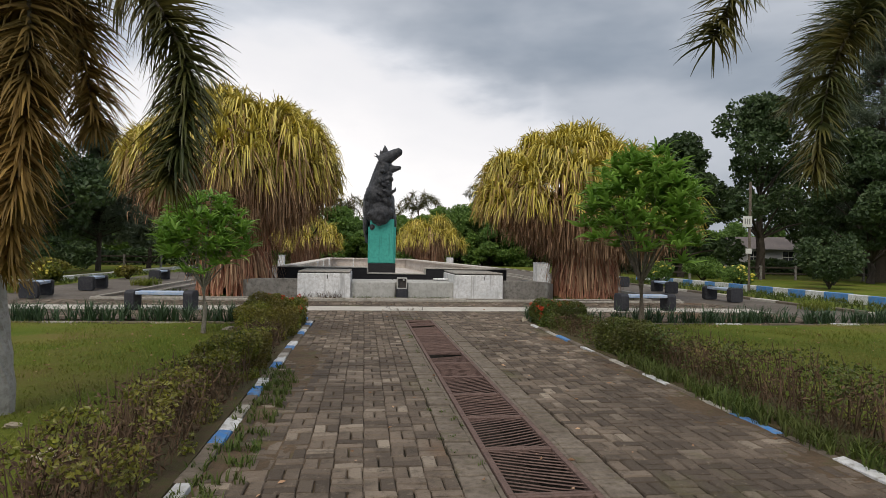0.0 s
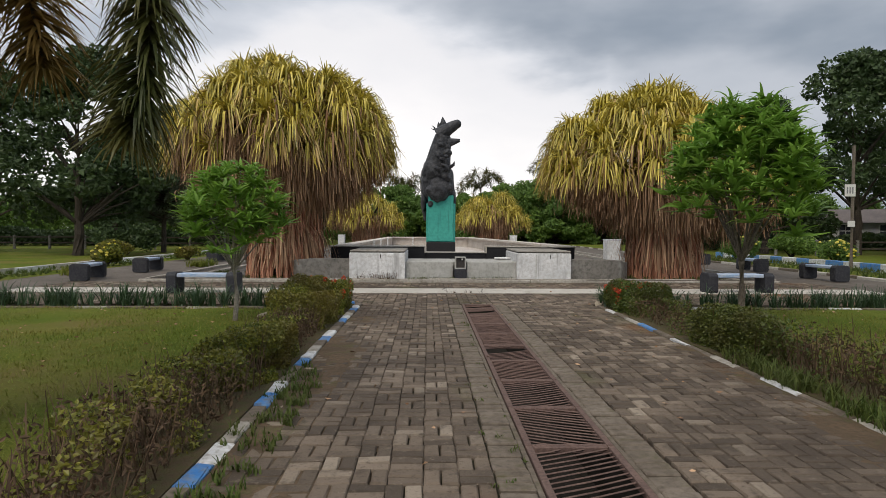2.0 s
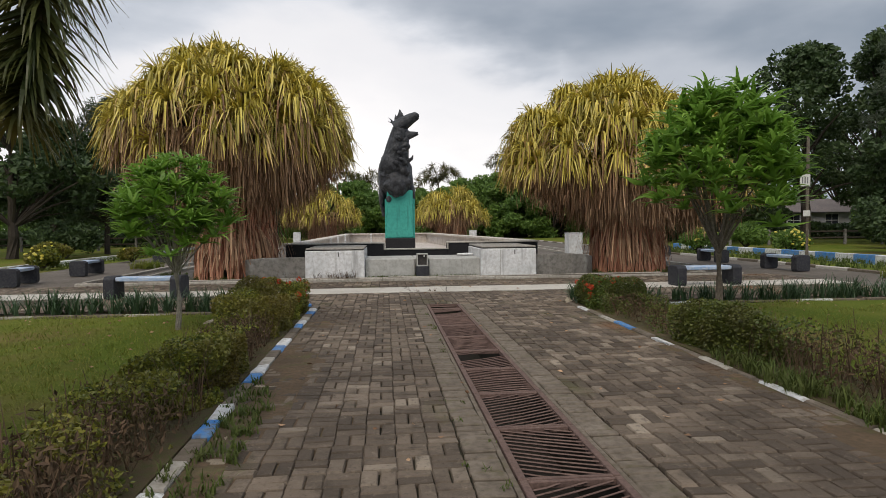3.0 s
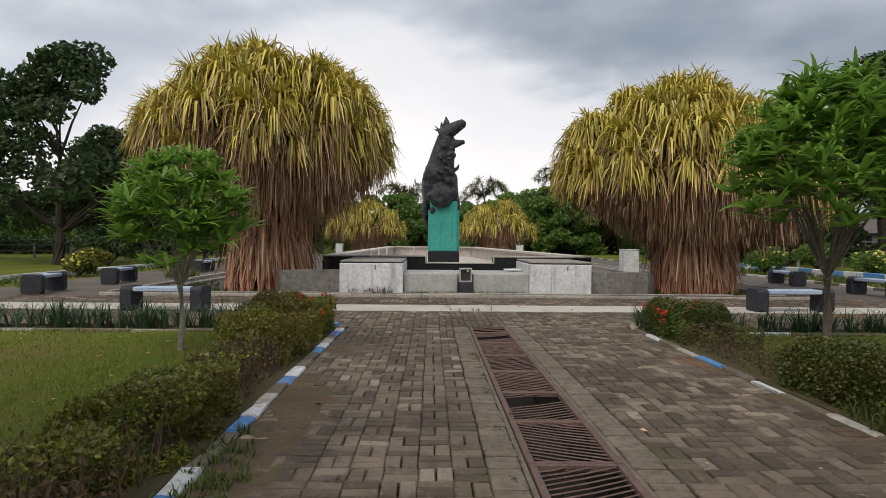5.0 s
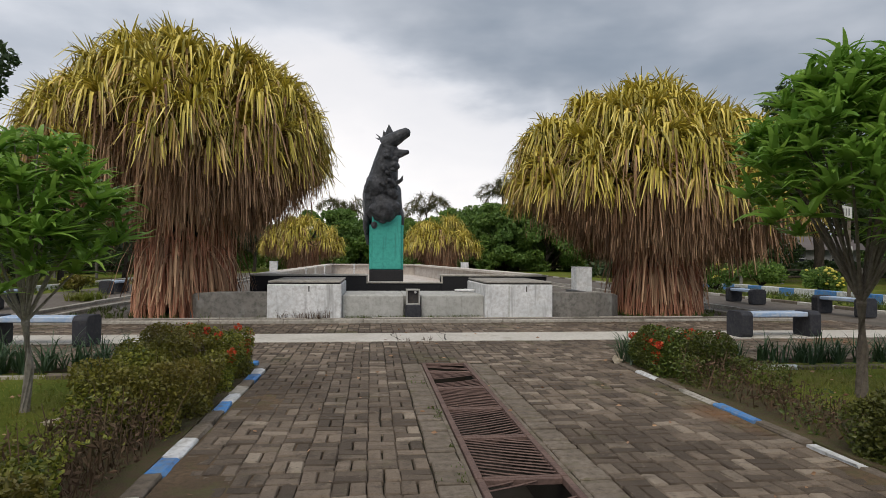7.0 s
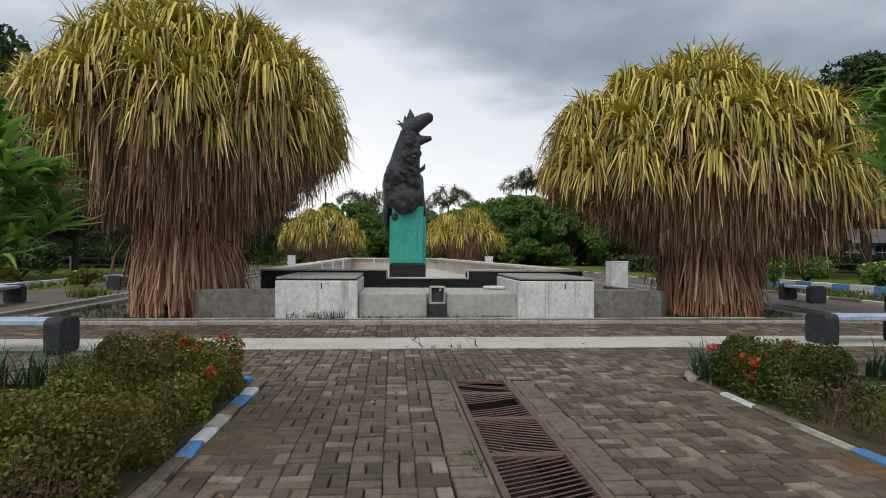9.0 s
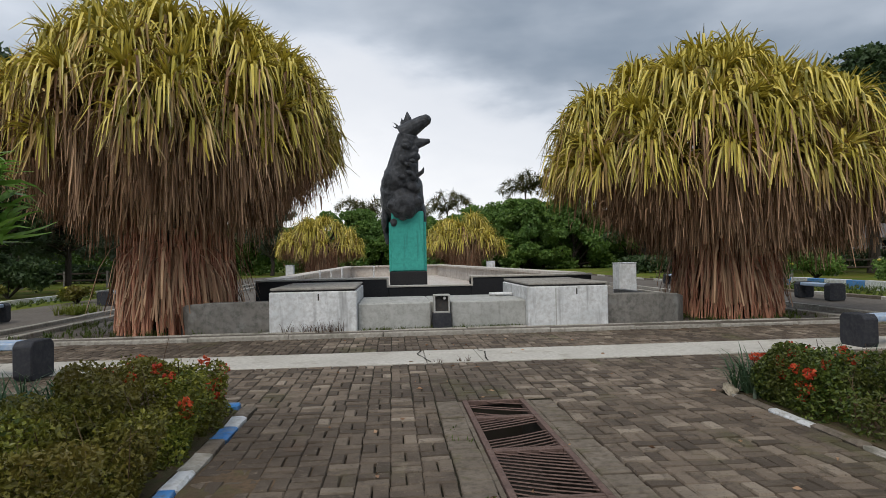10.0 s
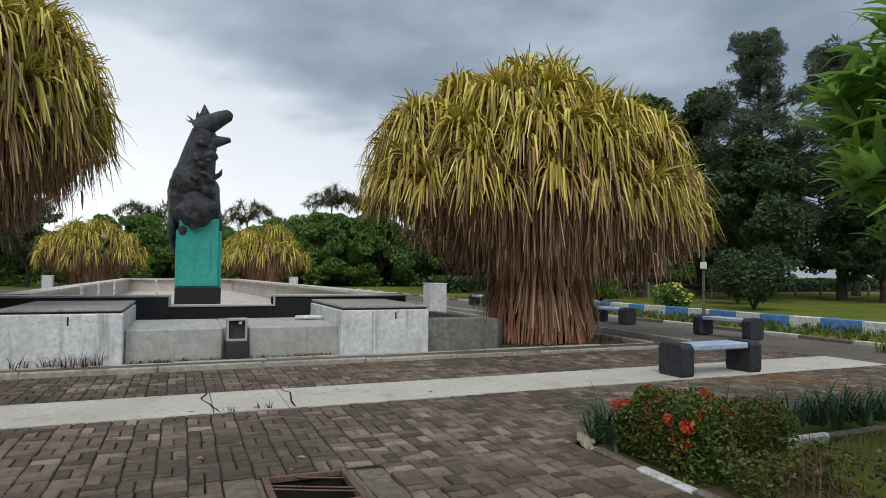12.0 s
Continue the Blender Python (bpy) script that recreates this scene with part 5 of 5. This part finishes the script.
def wispy_tree(x, y, h, w, seed, label):
    e = thing("casuarina_tree", x, y, -0.05, label, "tree", "background trees")
    rng = random.Random(seed)
    bm = bmesh.new()
    tube(bm, [(0, 0, 0), (0.1, 0, h * 0.5), (0, 0.1, h)], [0.02 * h, 0.012 * h, 0.003 * h], 8)
    blobs = []
    for k in range(190):
        z = h * rng.uniform(0.2, 0.98)
        a = rng.uniform(0, 6.28)
        reach = w * (1.08 - z / h) ** 0.7 * rng.uniform(0.15, 1.1) + 0.15
        c = (reach * math.cos(a), reach * math.sin(a), z + reach * 0.35)
        blobs.append((*c, 0.55, 0.55, 0.5))
        tube(bm, [(0, 0, z), c], [0.05, 0.012], 4)
    part("trunk", bm, M_DARKBARK, e)
    crown_mesh("crown", blobs, 26000, 0.42, seed, M_TREE_C, e, 0.09)
    return e


TL = "tall dark green broadleaf tree beyond the plaza"
for x, y, h, w, seed in ((22.5, 43, 10.5, 4.2, 1), (28.0, 42, 13.5, 5.0, 2), (35, 44, 15.0, 5.4, 3), (42, 44, 12.0, 5.6, 4), (25, 50, 10.5, 4.6, 5), (31.5, 36, 9.5, 4.2, 6), (49, 42, 13, 6, 7), (38, 33, 9.0, 4.4, 8), (-19.0, 36, 11.2, 4.9, 11), (-27, 40, 12, 5, 12), (-34, 36, 12.5, 5.5, 13), (-25, 52, 10, 4.8, 14), (21, 58, 9.5, 4.6, 15), (29, 56, 11.5, 5.0, 16), (45, 61, 13.0, 5.4, 17), (46, 52, 13.5, 5.6, 18), (23.0, 47, 8.0, 3.8, 19), (-38, 48, 12, 5.5, 20), (43, 36, 10.0, 4.6, 28)):
    broad_tree(x, y, h, w, seed, TL, M_TREE, (0.25 if 27 < x < 30 else 0.16) if x > 0 else 0.17, 0.34, 12500)
for x, y, h, w, seed in ((-15.5, 47, 6.5, 3.0, 21), (-20, 60, 8.5, 4.2, 22), (-11, 66, 7.0, 3.8, 23), (-31, 62, 9, 4.6, 24)):
    broad_tree(x, y, h, w, seed, "grey-green broadleaf tree in the distance", M_TREE_C, 0.25, 0.4, 6000)
for i, (x, h) in enumerate(((-3.6, 6.9), (5.0, 6.0), (-6.0, 6.2), (2.4, 4.6), (15.9, 7.8), (14.2, 7.4), (7.5, 6.2), (10.2, 7.4), (13.2, 8.0), (15.0, 7.2), (16.8, 7.8), (18.8, 8.0), (20.4, 7.2), (22.5, 7.2), (25, 7.6), (28, 7.2), (-8.5, 6.0), (-14, 6.2), (32, 7.5), (-25, 7), (-37, 8), (8.8, 7.2), (11.6, 7.8), (6.4, 6.4), (17.8, 8.2), (4.0, 5.4), (-2.0, 5.2))):
    broad_tree(x, 74 + 3 * math.sin(i * 2.1), h * 0.92, 4.1 + 0.5 * math.cos(i * 1.7), 40 + i, "green tree in the row closing the park", M_TREE_B, 0.05, 0.40, 9500)
wispy_tree(33.8, 37.8, 17.0, 4.6, 61, "tall wispy grey-green casuarina tree")
wispy_tree(38.0, 35.5, 16.0, 4.4, 62, "tall wispy grey-green casuarina tree")
wispy_tree(-16.5, 41.0, 8.8, 2.4, 63, "slim wispy casuarina tree beyond the plaza")


def coconut(x, y, h, seed, label):
    e = thing("coconut_palm", x, y, 0, label, "palm tree", "distant palms")
    rng = random.Random(seed)
    bm = bmesh.new()
    tube(bm, [(0, 0, -0.05), (0.3, 0, h * 0.5), (0.2, 0, h)], [0.2, 0.16, 0.12], 8)
    part("trunk", bm, M_BARK, e)
    for k in range(10):
        a = k * 2.4 + rng.uniform(-0.2, 0.2)
        r = rng.uniform(2.8, 3.8)
        up = rng.uniform(0.6, 2.4)
        d = Vector((math.cos(a), math.sin(a), 0))
        frond((0.2, 0, h), [d * r * 0.5 + Vector((0.2, 0, h + up)), d * r + Vector((0.2, 0, h + up - rng.uniform(0.6, 1.9)))], seed * 20 + k, M_PALM, e, 0.9, 0.05, "", 280, 2.0)
    return e


coconut(16.4, 84, 9.2, 3, "coconut palm rising above the far trees")
coconut(20.6, 85, 8.8, 4, "coconut palm rising above the far trees")
coconut(7.0, 88, 7.2, 5, "coconut palm rising above the far trees")
coconut(-3.6, 84, 6.4, 6, "coconut palm beyond the end of the pool")


def bush(x, y, r, h, seed, label, material, flowers=0, count=2600, leaf=0.13):
    e = thing("garden_bush", x, y, -0.04, label, "bush", "garden bushes")
    rng = random.Random(seed)
    bm = bmesh.new()
    blobs = []
    for k in range(8):
        a = rng.uniform(0, 6.28)
        c = (r * 0.5 * math.cos(a), r * 0.5 * math.sin(a), h * rng.uniform(0.35, 0.72))
        blobs.append((*c, r * 0.5, r * 0.5, h * 0.28))
        tube(bm, [(0, 0, 0), c], [0.04, 0.015], 5)
    part("stem_mass", bm, M_DARKBARK, e)
    crown_mesh("foliage", blobs, count, leaf, seed, material, e)
    for k in range(flowers):
        b = bmesh.new()
        bl = rng.choice(blobs)
        a, t = rng.uniform(3.4, 6.0), rng.uniform(-0.1, 1.2)
        blob(b, (bl[0] + bl[3] * math.cos(a) * math.cos(t), bl[1] + bl[4] * math.sin(a) * math.cos(t), bl[2] + bl[5] * math.sin(t)), (0.07, 0.07, 0.05), 1)
        part("flower", b, M_YELLOW, e, "yellow flower")
    return e


bush(17.3, 27.8, 0.85, 1.25, 1, "round garden bush covered in yellow flowers", M_TREE_B, 34)
bush(15.0, 31.5, 1.0, 1.3, 2, "leafy garden bush with yellow flowers", M_TREE_B, 16)
bush(23.0, 29.0, 1.7, 3.1, 3, "large dark round bush on the grass", M_TREE, 0, 5000, 0.2)
bush(-12.6, 26.5, 0.6, 0.9, 4, "low garden bush with yellow flowers", M_HEDGE, 14)
bush(-14.5, 31.0, 0.8, 1.0, 5, "low garden bush with yellow-green leaves", M_HEDGE, 6)
bush(-11.0, 30.5, 0.6, 0.7, 6, "low garden bush with yellow-green leaves", M_HEDGE, 4)
bush(-16.2, 35.5, 1.7, 2.2, 7, "dark rounded shrub beneath the trees", M_TREE, 0, 4000, 0.2)
bush(26.5, 33.0, 1.6, 2.4, 8, "dark shrub beneath the trees", M_TREE, 0, 4000, 0.2)
bush(20.5, 36.5, 1.3, 1.6, 9, "leafy shrub beneath the trees", M_TREE_B, 0, 3000, 0.2)


def far_hedge(name, x0, x1, y, h, seed, material):
    rng = np.random.default_rng(seed)
    n = int(520 * (x1 - x0) * h / 2)
    p = np.stack([rng.uniform(x0, x1, n), y + rng.normal(0, 0.7, n), rng.uniform(0, 1, n) ** 0.7 * h], 1)
    top = np.array([0.75 + 0.45 * noise.noise(Vector((q * 0.35, seed, 0))) for q in p[:, 0]])
    p[:, 2] *= top
    v, f = scatter_leaves(p, 0.34, rng, 0.7, 0.6)
    tagged(sheet(name, v, f, material), "dense dark shrubbery closing the park", "shrubbery", kind="stuff")


far_hedge("shrubbery_north", -70, 75, 80.0, 6.6, 2, M_TREE_B)
far_hedge("shrubbery_east", 17, 75, 52.0, 1.5, 3, M_TREE)
far_hedge("shrubbery_west", -75, -14, 56.0, 1.7, 4, M_TREE)


def house(x, y, w, d, h, label, turn=0):
    e = thing("house", x, y, -0.05, label, "house", "houses beyond the park", turn)
    part("wall", box(-w / 2, w / 2, -d / 2, d / 2, 0, h, 0.02), M_PLASTER, e)
    b = bmesh.new()
    o = 0.5
    vs = [b.verts.new(c) for c in ((-w / 2 - o, -d / 2 - o, h), (w / 2 + o, -d / 2 - o, h), (w / 2 + o, d / 2 + o, h), (-w / 2 - o, d / 2 + o, h), (-w / 2 - o, 0, h + d * 0.3), (w / 2 + o, 0, h + d * 0.3))]
    for q in ((0, 1, 5, 4), (2, 3, 4, 5), (0, 4, 3), (1, 2, 5), (0, 3, 2, 1)):
        b.faces.new([vs[i] for i in q])
    part("roof", b, M_ROOF, e)
    for k in range(max(1, int(w // 3))):
        cx = -w / 2 + 1.5 + 3 * k
        win = part("window", box(cx - 0.55, cx + 0.55, -d / 2 - 0.05, -d / 2 - 0.003, 1.0, 2.2, 0.01), M_WHITE, e, "white framed window")
        for i in range(2):
            for j in range(2):
                part("pane", box(cx - 0.47 + 0.49 * i, cx - 0.02 + 0.49 * i, -d / 2 - 0.06, -d / 2 - 0.052, 1.07 + 0.55 * j, 1.55 + 0.55 * j), M_GLASS, win)
    return e


house(38.0, 56.0, 6, 4, 2.3, "small pale house with white framed windows", -20)

# ---- bricks of the path and the crossing ----
CELL = 0.211


def brick_mesh(wx, wy, rng):
    """One worn brick with chipped, uneven edges."""
    h = 0.0052
    a, c = wx / 2 - h, wy / 2 - h
    v = [(-a, -c, -0.05), (a, -c, -0.05), (a, c, -0.05), (-a, c, -0.05), (-a, -c, -0.012), (a, -c, -0.012), (a, c, -0.012), (-a, c, -0.012)]
    for sx, sy in ((-1, -1), (1, -1), (1, 1), (-1, 1)):
        t = rng.uniform(0.004, 0.010)
        v.append((sx * (a - t), sy * (c - t), rng.uniform(-0.003, 0.001)))
    v = [(x + rng.uniform(-0.003, 0.003), y + rng.uniform(-0.003, 0.003), z) for x, y, z in v]
    f = []
    for k in range(2):
        for i in range(4):
            f.append((4 * k + i, 4 * k + (i + 1) % 4, 4 * k + 4 + (i + 1) % 4, 4 * k + 4 + i))
    f.append((8, 9, 10, 11))
    return v, f


def bricks():
    rng = random.Random(12)
    shapes = {(k, i): brick_mesh(CELL / (1 + k), CELL / (2 - k), rng) for k in (0, 1) for i in range(14)}
    shared = {}
    for k, (v, f) in shapes.items():
        me = bpy.data.meshes.new("paver")
        me.from_pydata(v, [], f)
        me.materials.append(M_PAVER)
        shared[k] = me
    regions = [(KERB_L + 0.02, GR_L - 0.26, -2.4, GR_END - 0.0, path_l), (GR_R + 0.26, KERB_R - 0.02, -2.4, GR_END - 0.0, path_r),
               (-9.55, 10.55, PLAZA_Y + 0.02, STRIP_A - 0.01, cross), (-9.55, 10.55, STRIP_B + 0.01, 18.62, cross)]
    for r, (x0, x1, y0, y1, parent) in enumerate(regions):
        vs, fs = [], []
        ny, nx = int(round((y1 - y0) / CELL)), int(round((x1 - x0) / CELL))
        sx, sy = (x1 - x0) / (nx * CELL), (y1 - y0) / (ny * CELL)
        drift = [rng.uniform(-0.005, 0.005) for j in range(ny)]
        slip = [rng.uniform(-0.007, 0.007) for i in range(nx)]
        for j in range(ny):
            for i in range(nx):
                cx, cy = x0 + (i + 0.5) * CELL * sx + drift[j], slip[i] + y1 - (j + 0.5) * CELL * sy
                kind = (i + j) % 2
                if rng.random() < 0.04:
                    kind = 1 - kind
                for s in (-1, 1):
                    px, py = (cx, cy + s * CELL / 4) if kind == 0 else (cx + s * CELL / 4, cy)
                    settle = 0.012 * noise.noise(Vector((px * 0.9, py * 0.9, 1.0)))
                    m = pose(px, py, settle + rng.uniform(-0.004, 0.004), rng.uniform(-1.7, 1.7), rng.uniform(-1.7, 1.7), rng.uniform(-1.2, 1.2))
                    if (r == 0 and 6.6 < py < 10.6) or (r == 1 and px < 2.6 and 8.2 < py < 12.6) or (r == 2 and -0.4 < px < 2.6) or (r == 3 and -1.2 < px < 2.2):
                        ob = new("paver", shared[(kind, rng.randrange(14))])
                        ob.parent = parent
                        ob.matrix_basis = m
                    else:
                        v, f = shapes[(kind, rng.randrange(14))]
                        o = len(vs)
                        vs.extend(tuple(m @ Vector(c)) for c in v)
                        fs.extend(tuple(o + q for q in face) for face in f)
        tagged(sheet("pavers", vs, fs, M_PAVER, parent, "worn basket-weave brick pavers"), kind="stuff")


bricks()
